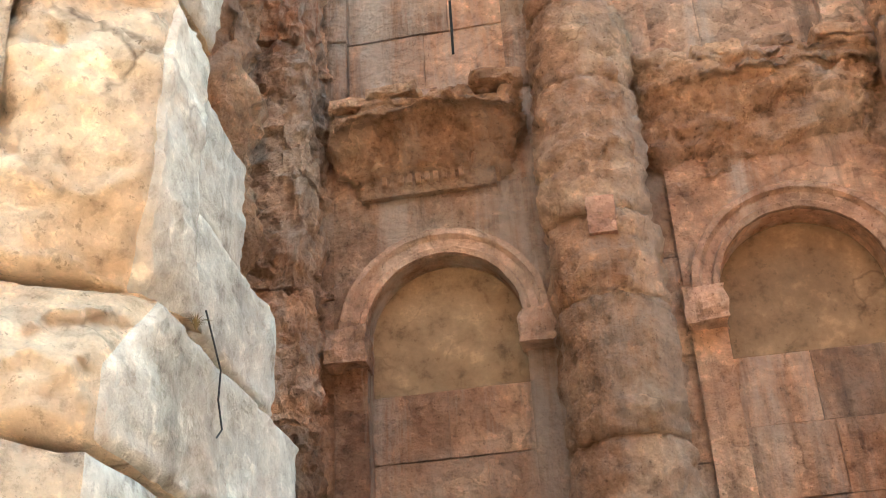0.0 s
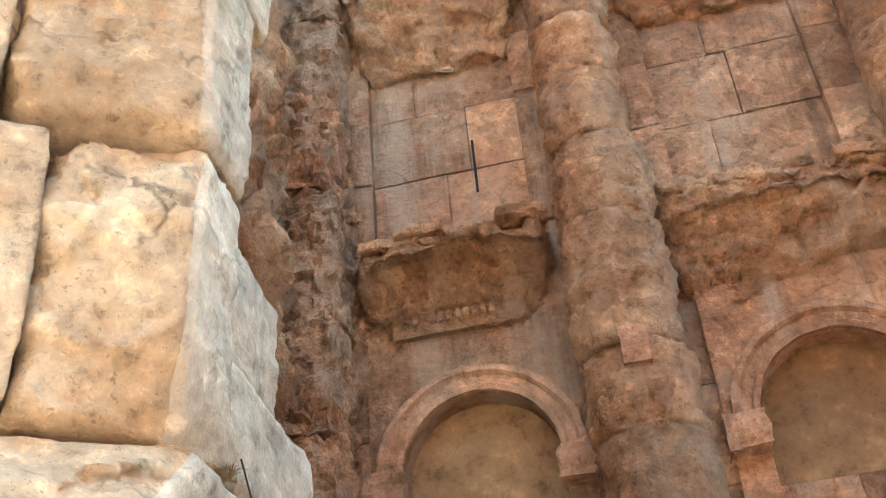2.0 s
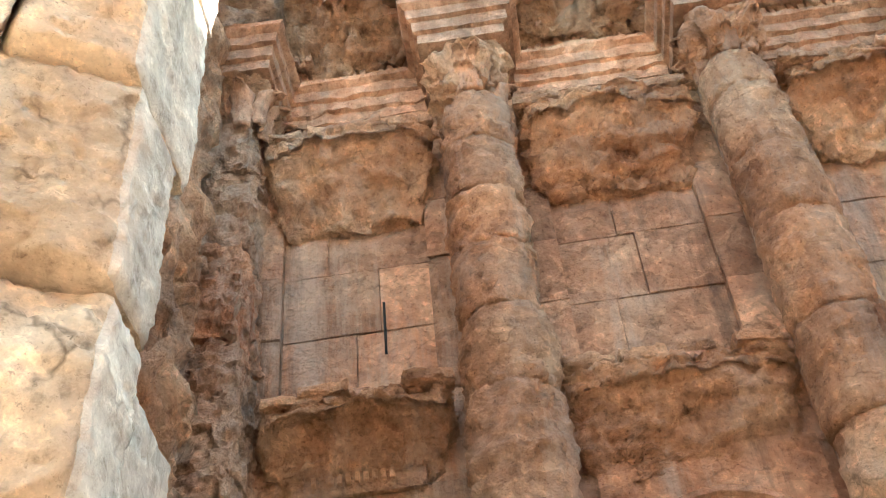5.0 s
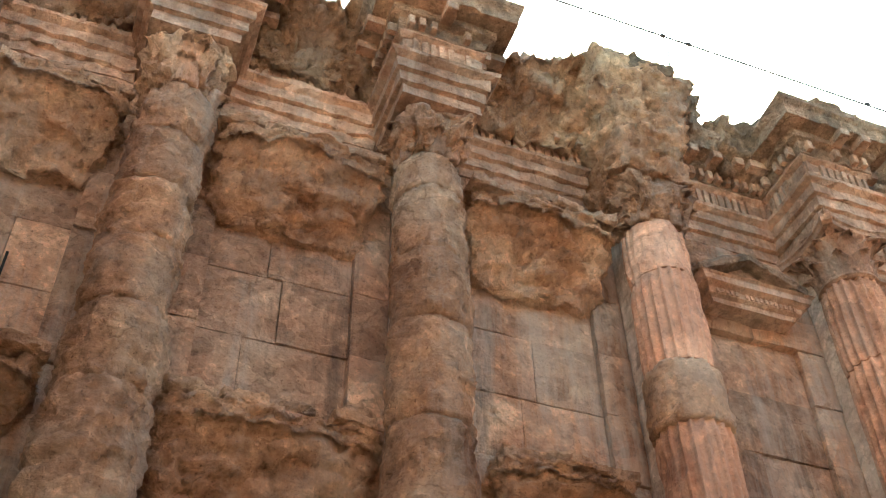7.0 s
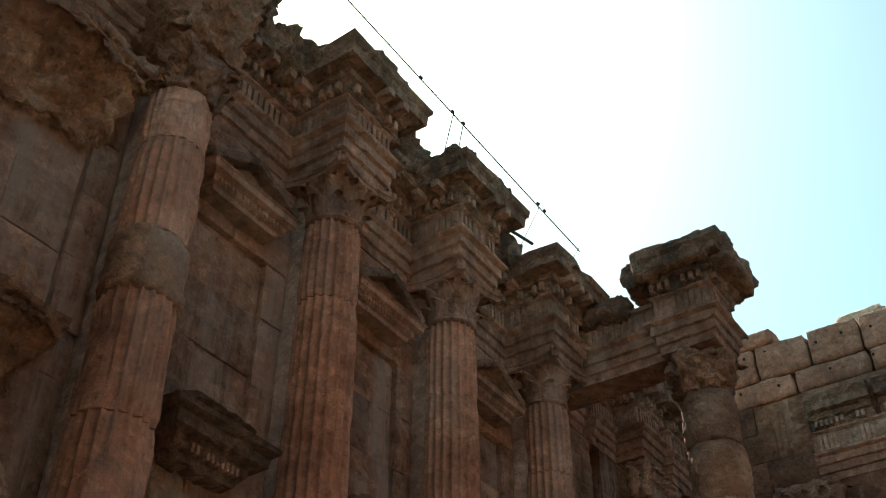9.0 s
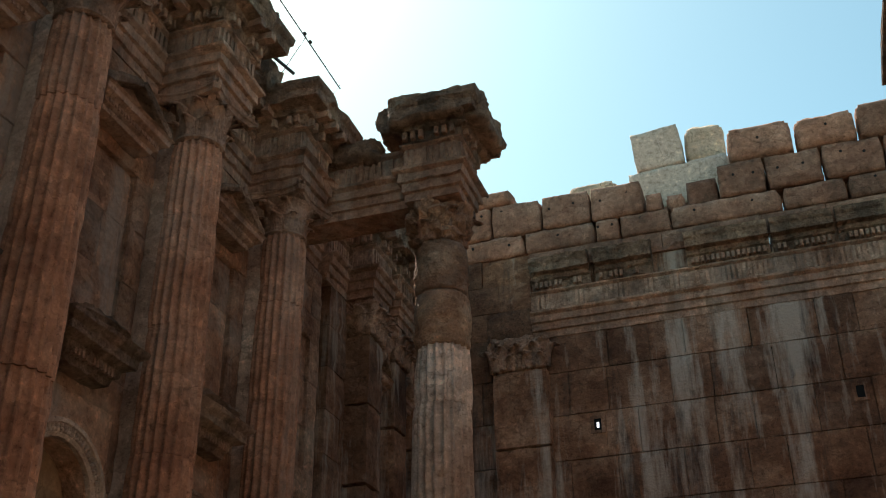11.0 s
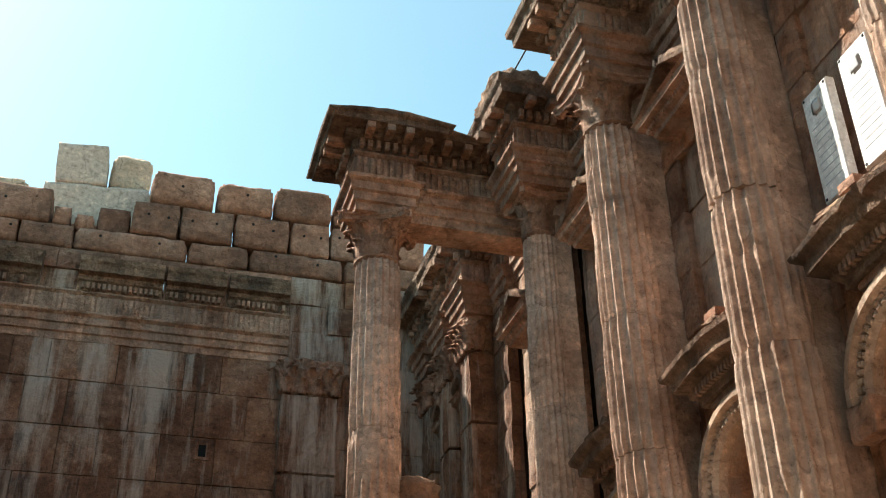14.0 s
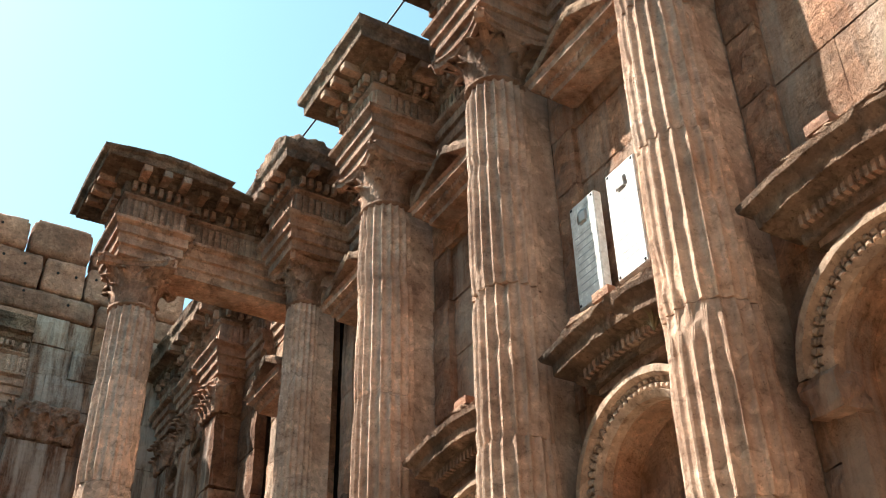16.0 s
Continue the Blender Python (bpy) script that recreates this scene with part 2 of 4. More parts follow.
def sweep(profile, path, closed=False):
    """profile: (outwards, z) points; path: (x, y) corners, outwards is to the right of the way along it. Mitred."""
    n = len(path)
    vs, fs = [], []
    for i, (x, y) in enumerate(path):
        d = []
        for a, b in ((i - 1, i), (i, i + 1)):
            if closed or (0 <= a and b < n):
                p, q = path[a % n], path[b % n]
                t = Vector((q[0] - p[0], q[1] - p[1])).normalized()
                d.append(Vector((t.y, -t.x)))
        if len(d) == 1:
            m = d[0]
        else:
            m = d[0] + d[1]
            m = m / max(0.2, m.dot(d[0]))
        for o, z in profile:
            vs.append((x + m.x * o, y + m.y * o, z))
    k = len(profile)
    for i in range(n if closed else n - 1):
        j = (i + 1) % n
        for a in range(k - 1):
            fs.append((i * k + a, j * k + a, j * k + a + 1, i * k + a + 1))
    if not closed:
        fs += [tuple(range(k))[::-1], tuple((n - 1) * k + a for a in range(k))]
    return vs, fs


def wear(vs, seed, amp, freq=6.5):
    """Chipped edges: fine jitter, and now and then a deeper bite."""
    out = []
    for v in vs:
        v = Vector(v)
        bite = max(0.0, noise.noise(v * 1.7 + Vector((seed, 0, 0))) - 0.15) * 2.2
        out.append(v + rough(v, seed, amp * (0.35 + bite), freq))
    return out


# six stock stones: chamfered, slightly dished or swollen front, 1 x 1 x 1, front at y = 0
def stock_stone(i, mat):
    rnd = random.Random(i)
    n, vs, fs = 4, [], []
    for k in range(n + 1):
        for j in range(n + 1):
            x, z = j / n - 0.5, k / n - 0.5
            edge = j in (0, n) or k in (0, n)
            y = (0.06 + rnd.uniform(0, 0.1)) if edge else rnd.uniform(-0.11, 0.05)
            vs.append((x * (0.988 if edge else 0.96) + (0 if edge else rnd.uniform(-0.06, 0.06)), y, z * (0.983 if edge else 0.955) + (0 if edge else rnd.uniform(-0.06, 0.06))))
    for k in range(n):
        for j in range(n):
            a = k * (n + 1) + j
            fs.append((a, a + 1, a + n + 2, a + n + 1))
    rim = [j for j in range(n + 1)] + [k * (n + 1) + n for k in range(1, n + 1)] + [n * (n + 1) + j for j in range(n - 1, -1, -1)] + [k * (n + 1) for k in range(n - 1, 0, -1)]
    o = len(vs)
    vs += [(vs[r][0], 1.0, vs[r][2]) for r in rim]
    for a in range(len(rim)):
        b = (a + 1) % len(rim)
        fs.append((rim[b], rim[a], o + a, o + b))
    return mesh_of("stone", vs, fs, mat)


STOCK = {}


def stone_piece(mat, i):
    key = (mat.name, i % 6)
    if key not in STOCK:
        STOCK[key] = stock_stone(i % 6, mat)
    return STOCK[key]


def lay(parent, frame_m, u0, u1, z0, z1, mat, seed, course=1.15, length=1.7, proud=0.02, depth=0.35, setback=0.0, name="stone"):
    """Courses of squared stones on the plane of frame_m (u along its x, front towards its -y)."""
    rnd = random.Random(seed)
    rows = max(1, round((z1 - z0) / course))
    h = (z1 - z0) / rows
    for r in range(rows):
        n = max(1, round((u1 - u0) / length))
        cuts = [u0 + (u1 - u0) * k / n for k in range(n + 1)]
        for k in range(1, n):
            cuts[k] += rnd.uniform(-0.28, 0.28) * (u1 - u0) / n + (0.22 if r % 2 else -0.22) * (u1 - u0) / n
        for a, b in zip(cuts, cuts[1:]):
            d = setback + rnd.uniform(-proud, proud)
            # the stock front is scaled shallow, so that chamfers stay small
            m = frame_m @ Matrix.Translation(((a + b) / 2, d, z0 + (r + 0.5) * h)) @ Matrix.Diagonal((b - a, depth, h, 1))
            put(name, stone_piece(mat, rnd.randrange(6)), parent, m)


# ---- the large structure ----
XS, XN, YW, YE = -12.33, 9.72, 33.1, -5.0      # faces of the south, north, west and east walls
SOUTH, NORTH, WEST, EAST = T(XS, 0.08, 0, 90), T(XN, 0.03, 0, -90), T(0, YW, 0), T(0, YE, 0, 180)
BAY = 4.33
NECK, ABACUS, TOP = 15.8, 17.0, 20.0         # heights of the shaft's neck, the architrave's foot and the cornice's top

ground = put("ground", mesh_of("ground", [(-3000, -3000, 0), (3000, -3000, 0), (3000, 3000, 0), (-3000, 3000, 0)], [(0, 1, 2, 3)], DUST))
tagged(ground, "dusty pale stone paving and open ground around the temple", "ground", kind="structure")


def wall_core(name, m, u0, u1, top, label, mat=JOINT, front=0.62, thick=1.4):
    """The inner body of a wall; its dressed stones are laid in front of it."""
    pieces = [box(u0, u1, front, front + thick, 0, top)]
    w = put(name, mesh_of(name, *pieces[0], mat), None, m)
    return tagged(w, label, "wall", kind="structure")


wall_s = wall_core("wall_south", SOUTH, -4.4, 36.0, TOP - 0.3, "high shaded temple wall of reddish ochre limestone blocks")
wall_n = wall_core("wall_north", NORTH, -36.0, 10.0, TOP - 0.3, "high sunlit temple wall of golden limestone blocks")
wall_w = wall_core("wall_west", WEST, XS, XN, 20.0, "end wall of streaked brown limestone blocks with a broken parapet")
wall_e = wall_core("wall_east", EAST, 4.9, 14.0, 20.0, "entrance wall of pale and brown limestone beside the tall doorway")
wall_e2 = wall_core("wall_east_far_side", EAST, -9.5, -1.6, 20.0, "entrance wall of pale limestone across the doorway")


# ---- columns ----
def shaft_mesh(z0, z1, r0, r1, seed, fluted, worn):
    """One drum. worn: 0 crisp flutes, 1 flutes gone and the skin broken."""
    n_f, per = 20, 8
    n = n_f * per if fluted else 72
    rows = max(3, int((z1 - z0) / (0.25 if fluted else 0.08)))
    vs, fs = [], []
    for k in range(rows + 1):
        t = k / rows
        z = z0 + (z1 - z0) * t
        r = r0 + (r1 - r0) * t
        lip = 0.025 * max(0, 1 - min(t, 1 - t) * (z1 - z0) / 0.07)
        for i in range(n):
            a = 2 * math.pi * i / n
            c, s = math.cos(a), math.sin(a)
            p = Vector((c * r, s * r, z))
            q = p * 0.9 + Vector((seed * 3.7, seed * 1.3, 0))
            big = noise.fractal(q, 1.0, 2.1, 4)
            small = noise.fractal(p * 3.1 + Vector((seed, 0, 0)), 0.9, 2.2, 3)
            if fluted:
                u = (i % per) / per
                cut = 0.068 * math.sqrt(max(0.0, 1 - ((u - 0.5) / 0.385) ** 2))
                gone = min(1, max(0, (big * 0.8 + worn - 0.62) * 4))
                rr = r - cut * (1 - gone) - gone * 0.05 - lip + small * (0.008 + 0.03 * gone)
                chip = noise.noise(p * 2.2 + Vector((0, seed, 9)))
                if chip > 0.42:
                    rr -= (chip - 0.42) * 0.25
            else:
                bulge = 0.02 * math.sin(math.pi * t)
                rr = r + bulge + big * 0.05 * worn + craggy(p, seed, 1.7) * 0.085 * worn + craggy(p, seed + 5, 4.3) * 0.035 * worn + small * 0.025 - lip
            vs.append((c * rr, s * rr, z))
    for k in range(rows):
        for i in range(n):
            j = (i + 1) % n
            fs.append((k * n + i, k * n + j, (k + 1) * n + j, (k + 1) * n + i))
    fs += [tuple(range(n))[::-1], tuple(rows * n + i for i in range(n))]
    return vs, fs


def leaf_mesh(h, w, curl, mat):
    """An acanthus leaf, base at the origin, face towards -y, its tip curled over; lobed edges and a midrib."""
    nu, nv, vs, fs = 6, 9, [], []
    for k in range(nv + 1):
        t = k / nv
        width = w * (0.55 + 0.5 * math.sin(math.pi * min(1, t * 1.05)) ** 0.8) * (1 + 0.2 * math.cos(t * 6 * math.pi)) * (1 if t < 0.85 else 0.72)
        up = h * (t if t < 0.75 else 0.75 + (t - 0.75) * 0.55 - max(0, t - 0.9) * 1.6)
        out = curl * (t ** 3.2)
        for j in range(nu + 1):
            s = j / nu * 2 - 1
            rib = 0.05 * w * math.cos(s * 3 * math.pi) + 0.12 * w * (1 - abs(s))
            vs.append((s * width / 2, -out - rib + 0.12 * w * s * s, up))
    m = nu + 1
    for k in range(nv):
        for j in range(nu):
            a = k * m + j
            fs.append((a, a + 1, a + m + 1, a + m))
    o = len(vs)
    back = [(x * 0.9, y + 0.06, z) for x, y, z in vs]
    rim = [j for j in range(m)] + [k * m + nu for k in range(1, nv + 1)] + [nv * m + j for j in range(nu - 1, -1, -1)] + [k * m for k in range(nv - 1, 0, -1)]
    vs += [back[r] for r in rim]
    for a in range(len(rim)):
        b = (a + 1) % len(rim)
        fs.append((rim[b], rim[a], o + a, o + b))
    return mesh_of("leaf", vs, fs, mat, True)


LEAF_LOW, LEAF_HIGH = leaf_mesh(0.6, 0.38, 0.24, CARVED), leaf_mesh(1.0, 0.4, 0.38, CARVED)


def volute_mesh(mat):
    """A corner scroll, curling out along +x."""
    pieces = []
    vs, fs, n = [], [], 22
    for i in range(n + 1):
        t = i / n
        if t < 0.35:
            q = t / 0.35
            x, z = 0.0 + 0.34 * q ** 2, 0.0 + 0.42 * q
            w = 0.05 + 0.03 * q
        else:
            q = (t - 0.35) / 0.65
            r = 0.13 * (1 - 0.8 * q)
            a = math.pi - q * 4.2 * math.pi
            x, z = 0.47 + r * math.cos(a), 0.42 + r * math.sin(a)
            w = 0.08
        for dy, dz in ((-w, 0.0), (w, 0.0), (w, 0.045), (-w, 0.045)):
            vs.append((x, dy, z + dz))
    for i in range(n):
        for k in range(4):
            a, b = i * 4 + k, i * 4 + (k + 1) % 4
            fs.append((a, b, b + 4, a + 4))
    return mesh_of("volute", vs, fs, mat)


VOLUTE = volute_mesh(CARVED)


def capital(parent, z, seed, kind, mat=CARVED):
    """kind: 'whole', or 'lump' for one eroded to a stump."""
    h = ABACUS - z
    rnd = random.Random(seed)
    if kind == "lump":
        def flare(p, q):
            k = 0.62 + 0.32 * max(0, q.z * 0.5 + 0.5) ** 1.3
            return Vector((p.x * k, p.y * k, p.z))
        v, f = rock(1.7, 1.7, h, seed, 0.17, 0.1, 0.3, flare, 1.9)
        cap = put("capital", mesh_of("capital", v, f, ERODED, False), parent, T(0, 0, z + h / 2), "capital eroded to a ragged stump")
        for k in range(5):
            put("leaf", LEAF_HIGH if k % 2 else LEAF_LOW, cap, T(0, 0, -h / 2, rnd.uniform(-100, 100)) @ Matrix.Translation((0, -0.55, 0.02)))
        return cap
    prof = [(0.0, 0.0), (0.53, 0.0), (0.59, 0.04), (0.59, 0.09), (0.52, 0.12), (0.54, 0.5), (0.6, 0.85), (0.72, h - 0.2), (0.0, h - 0.2)]
    n = 28
    vs = [(math.cos(2 * math.pi * i / n) * r, math.sin(2 * math.pi * i / n) * r, zz) for r, zz in prof for i in range(n)]
    fs = [(k * n + i, k * n + (i + 1) % n, (k + 1) * n + (i + 1) % n, (k + 1) * n + i) for k in range(len(prof) - 1) for i in range(n)]
    cap = put("capital", mesh_of("capital", wear(vs, seed, 0.02), fs, mat), parent, T(0, 0, z), "carved leafy capital with worn scrolls")
    for k in range(8):
        if rnd.random() < 0.93:
            put("leaf", LEAF_LOW, cap, T(0, 0, 0, 45 * k) @ Matrix.Translation((0, -0.52, 0.1)))
        if rnd.random() < 0.9:
            put("leaf", LEAF_HIGH, cap, T(0, 0, 0, 45 * k + 22.5) @ Matrix.Translation((0, -0.5, 0.14)))
    for k in range(4):
        if rnd.random() < 0.85:
            put("volute", VOLUTE, cap, T(0, 0, 0.66, 45 + 90 * k) @ Matrix.Translation((0.52, 0, -0.08)) @ Matrix.Scale(1.2, 4))
    # abacus with hollowed sides
    pts, a = [], 0.86
    for c in range(4):
        for s in range(7):
            u = s / 6 * 2 - 1
            if abs(u) == 1 and s == 6:
                continue
            x, y = u * a, -a + 0.17 * (1 - u * u)
            ca, sa_ = math.cos(c * math.pi / 2), math.sin(c * math.pi / 2)
            pts.append((x * ca - y * sa_, x * sa_ + y * ca))
    v, f = sweep([(-0.1, h - 0.2), (-0.02, h - 0.17), (0.0, h - 0.08), (0.04, h - 0.05), (0.04, h), (-0.3, h)], pts, True)
    f.append(tuple(i * 6 + 5 for i in range(len(pts))))
    put("abacus", mesh_of("abacus", wear(v, seed + 3, 0.03), f, mat), cap)
    return cap


def column(m, seed, fluted, worn, cap, label, group, drums=(3.6, 6.1, 8.6, 11.3, 13.9, NECK), foot=True, name="engaged_column"):
    c = thing(name, m, label, "column", group)
    if foot:
        v, f = sweep([(-0.3, 0), (0.25, 0), (0.25, 0.4), (0.12, 0.55), (0.12, 2.5), (0.22, 2.6), (0.22, 2.9), (-0.3, 2.9)], [(-0.6, 0.3), (-0.6, -0.6), (0.6, -0.6), (0.6, 0.3)])
        put("pedestal", mesh_of("pedestal", wear(v, seed, 0.03), f, SHAFT), c)
        n = 32
        prof = [(0.0, 2.85), (0.8, 2.85), (0.84, 2.98), (0.78, 3.1), (0.68, 3.2), (0.74, 3.32), (0.7, 3.45), (0.62, 3.6), (0, 3.6)]
        vs = [(math.cos(2 * math.pi * i / n) * r, math.sin(2 * math.pi * i / n) * r, z) for r, z in prof for i in range(n)]
        put("base", mesh_of("base", vs, [(k * n + i, k * n + (i + 1) % n, (k + 1) * n + (i + 1) % n, (k + 1) * n + i) for k in range(len(prof) - 1) for i in range(n)], SHAFT), c)
    if name == "engaged_column":
        v, f = box(-0.4, 0.4, 0.1, 0.95, 3.0, ABACUS - 0.02, 0.03)
        bm = bmesh.new()
        bm.from_mesh(mesh_of("temp", v, f, SHAFT))
        bmesh.ops.subdivide_edges(bm, edges=bm.edges[:], cuts=5, use_grid_fill=True)
        for q in bm.verts:
            q.co += rough(q.co, seed, 0.04, 1.5)
        me = bpy.data.meshes.new("pilaster_backing")
        bm.to_mesh(me)
        bm.free()
        me.materials.append(SHAFT)
        put("pilaster_backing", me, c, None, "plain stone backing joined to the wall")
    rnd = random.Random(seed)
    r_at = lambda z: 0.67 - 0.09 * ((z - 3.6) / (NECK - 3.6)) ** 1.4
    for i, (a, b) in enumerate(zip(drums, drums[1:])):
        is_f = fluted[i] if isinstance(fluted, (list, tuple)) else fluted
        w = worn[i] if isinstance(worn, (list, tuple)) else worn
        v, f = shaft_mesh(a + 0.006, b - 0.006, r_at(a), r_at(b), seed + i * 1.7, is_f, w)
        # fluted drums of the shaded wall take the copy with shade in its colour
        put("drum", mesh_of("drum", v, f, (SHAFT_RED_SHADED if "shaded" in group else SHAFT) if is_f else ERODED, True if not is_f else False), c, T(rnd.uniform(-0.02, 0.02), rnd.uniform(-0.02, 0.02)),
            "fluted drum" if is_f else "drum with its flutes weathered away")
    capital(c, drums[-1], seed, cap)
    return c


DR_E = (3.6, 5.3, 6.9, 8.0, 9.9, 11.2, 12.4, 13.5, 14.7, NECK)
S_GROUP, N_GROUP = "engaged columns of the shaded wall", "engaged columns of the sunlit wall"
column(SOUTH @ T(0.0, -0.7), 11, False, 1.0, "lump", "engaged column of brown limestone weathered to lumpy drums", S_GROUP, DR_E)
column(SOUTH @ T(BAY, -0.7), 12, False, 0.9, "lump", "engaged column of brown limestone with eroded swollen drums", S_GROUP, (3.6, 6.4, 8.8, 10.4, 12.2, 13.6, 15.0, NECK))
column(SOUTH @ T(2 * BAY, -0.7), 13, [False, True, True, False, True, True], [1, .5, .55, .8, .6, .7], "lump", "engaged limestone column, half its flutes broken away", S_GROUP, (3.6, 6.4, 9.3, 11.4, 12.6, 14.6, NECK))
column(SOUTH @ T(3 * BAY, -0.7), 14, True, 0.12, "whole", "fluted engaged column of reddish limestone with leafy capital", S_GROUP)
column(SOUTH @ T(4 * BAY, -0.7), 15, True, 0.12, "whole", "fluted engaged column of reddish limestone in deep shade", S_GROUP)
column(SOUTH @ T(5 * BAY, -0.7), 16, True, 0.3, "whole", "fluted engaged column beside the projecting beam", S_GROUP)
for k in range(5, -1, -1):
    slim = Matrix.Diagonal((0.74, 0.74, 1, 1)) if k == 5 else Matrix()
    column(NORTH @ T(0.45 - k * BAY, -0.85) @ slim, 30 + k, True, [.15, .2, .12, .3, .2, .1][k], "whole", "golden fluted engaged column with leafy capital in raking sun", N_GROUP)
FREE_S, FREE_N = (-7.95, 23.45), (5.3, 23.45)
column(T(*FREE_S, 0, 40) @ Matrix.Diagonal((1.15, 1.15, 1, 1)), 51, [True, True, True, True, False, False], [.3, .3, .35, .4, .6, .6], "lump", "free-standing column, fluted below and bare above", "free columns before the end wall", (3.6, 6.4, 9.0, 11.4, 12.9, 14.4, NECK), name="free_column")
column(T(*FREE_N, 0, -20), 52, True, [.35, .3, .6, .35, .25], "whole", "free-standing fluted column under a carved beam end", "free columns before the end wall", name="free_column")


# ---- entablatures ----
Z0 = ABACUS
ARCH = [(-0.5, Z0), (-0.04, Z0), (-0.04, Z0 + 0.24), (0.04, Z0 + 0.27), (0.04, Z0 + 0.52), (0.12, Z0 + 0.55), (0.12, Z0 + 0.78), (0.24, Z0 + 0.86), (0.26, Z0 + 0.93), (-0.5, Z0 + 0.95)]
FRIEZE = [(-0.5, Z0 + 0.94), (-0.02, Z0 + 0.94), (-0.02, Z0 + 1.62), (0.09, Z0 + 1.7), (0.09, Z0 + 1.75), (-0.5, Z0 + 1.75)]
CORN = [(-0.5, Z0 + 1.75), (0.1, Z0 + 1.75), (0.12, Z0 + 2.05), (0.25, Z0 + 2.1), (0.27, Z0 + 2.26), (0.58, Z0 + 2.3), (0.6, Z0 + 2.55), (0.68, Z0 + 2.65), (0.7, Z0 + 2.8), (0.2, Z0 + 3.0), (-0.5, Z0 + 3.05)]


def along(path, gap, width, off, z0, z1, depth, skip=0.0, seed=0):
    """Little blocks in a row along a path, standing out from it: dentils, brackets, tongues."""
    rnd, out = random.Random(seed), []
    for (x0, y0), (x1, y1) in zip(path, path[1:]):
        d = Vector((x1 - x0, y1 - y0))
        n = int(d.length / gap)
        if not n:
            continue
        t = d.normalized()
        o = Vector((t.y, -t.x))
        for i in range(n):
            if rnd.random() < skip:
                continue
            c = Vector((x0, y0)) + d * ((i + 0.5) / n) + o * off
            h = t * width / 2
            q = o * depth
            vs = [(*(c - h), z0), (*(c + h), z0), (*(c + h + q), z0), (*(c - h + q), z0)]
            vs += [(a, b, z1) for a, b, _ in vs]
            out.append((vs, [(0, 3, 2, 1), (4, 5, 6, 7), (0, 1, 5, 4), (1, 2, 6, 5), (2, 3, 7, 6), (3, 0, 4, 7)]))
    return joined(out)


UNIT = {}


def row_of(parent, name, path, gap, width, off, z0, z1, depth, skip, seed, mat, curve=None):
    """The same as along(), each block a piece of its own on one shared mesh."""
    key = (name, width, round(z1 - z0, 3), depth, mat.name)
    if key not in UNIT:
        v, f = box(-width / 2, width / 2, -depth, 0.05, 0, z1 - z0, 0.015)
        UNIT[key] = mesh_of(name, v, f, mat)
    rnd = random.Random(seed)
    for (x0, y0), (x1, y1) in zip(path, path[1:]):
        d = Vector((x1 - x0, y1 - y0))
        n = int(d.length / gap)
        if not n:
            continue
        t = d.normalized()
        o = Vector((t.y, -t.x))
        turn = math.degrees(math.atan2(t.y, t.x))
        for i in range(n):
            if rnd.random() < skip:
                continue
            c = Vector((x0, y0)) + d * ((i + 0.5) / n) + o * off
            put(name, UNIT[key], parent, T(c.x, c.y, z0 + (curve(c.x) if curve else 0) + rnd.uniform(-0.008, 0.008), turn + rnd.uniform(-2, 2)))


def fine_path(path, step=0.18):
    out = []
    for (x0, y0), (x1, y1) in zip(path, path[1:]):
        n = max(1, int(math.hypot(x1 - x0, y1 - y0) / step))
        out += [(x0 + (x1 - x0) * i / n, y0 + (y1 - y0) * i / n) for i in range(n)]
    return out + [path[-1]]


def entablature(m, path, seed, label, worn=0.03, cornice=True, name="entablature_block", group="entablature blocks over the columns", skip=0.05, reach=1.0, sink=None):
    e = thing(name, m, label, "entablature", group)
    fp = fine_path(path)
    v, f = sweep(ARCH, fp)
    put("architrave", mesh_of("architrave", wear(v, seed, worn), f, CARVED), e)
    v, f = sweep(FRIEZE, fp)
    put("frieze", mesh_of("frieze", wear(v, seed + 1, worn), f, CARVED), e)
    v, f = along(path, 0.17, 0.1, -0.03, Z0 + 1.0, Z0 + 1.6, 0.07, skip, seed)
    tagged(put("frieze_fluting", mesh_of("frieze_fluting", wear(v, seed, worn * 0.6), f, CARVED), e), kind="stuff")
    if cornice:
        v, f = sweep([(o * reach if o > 0.2 else o, z) for o, z in CORN], fp)
        if sink:
            v = [(x, y, z - max(0.0, z - Z0 - 2.2) * sink(x, y)) for x, y, z in v]
        put("cornice", mesh_of("cornice", wear(v, seed + 2, worn * 2.2), f, CRUST), e)
        row_of(e, "dentil", path, 0.2, 0.12, 0.11, Z0 + 1.8, Z0 + 2.04, 0.14, skip, seed + 4, CARVED)
        row_of(e, "bracket", path, 0.5, 0.22, 0.26, Z0 + 2.08, Z0 + 2.28, 0.36 * reach, skip, seed + 5, CARVED)
    return e


def ressaut(m, seed, worn=0.03, half=0.78, front=-1.45, cap=(2.6, 1.9, 0.8), label="carved entablature block jutting over a column", **kw):
    e = entablature(m, [(-half, 0.3), (-half, front), (half, front), (half, 0.3)], seed, label, worn, **kw)
    v, f = box(-half + 0.05, half - 0.05, front + 0.05, 0.3, Z0 + 0.01, Z0 + 2.9)
    put("core", mesh_of("core", v, f, CARVED), e)
    if cap:
        sx, sy, sz = cap
        v, f = rock(sx, sy, sz, seed, 0.13, 0.1, 0.32, None, 1.5)
        put("crown", mesh_of("crown", v, f, CRUST, True), e, T(0, front / 2 - 0.2, Z0 + 2.62 + sz * 0.25), "blackened broken top course")
    return e


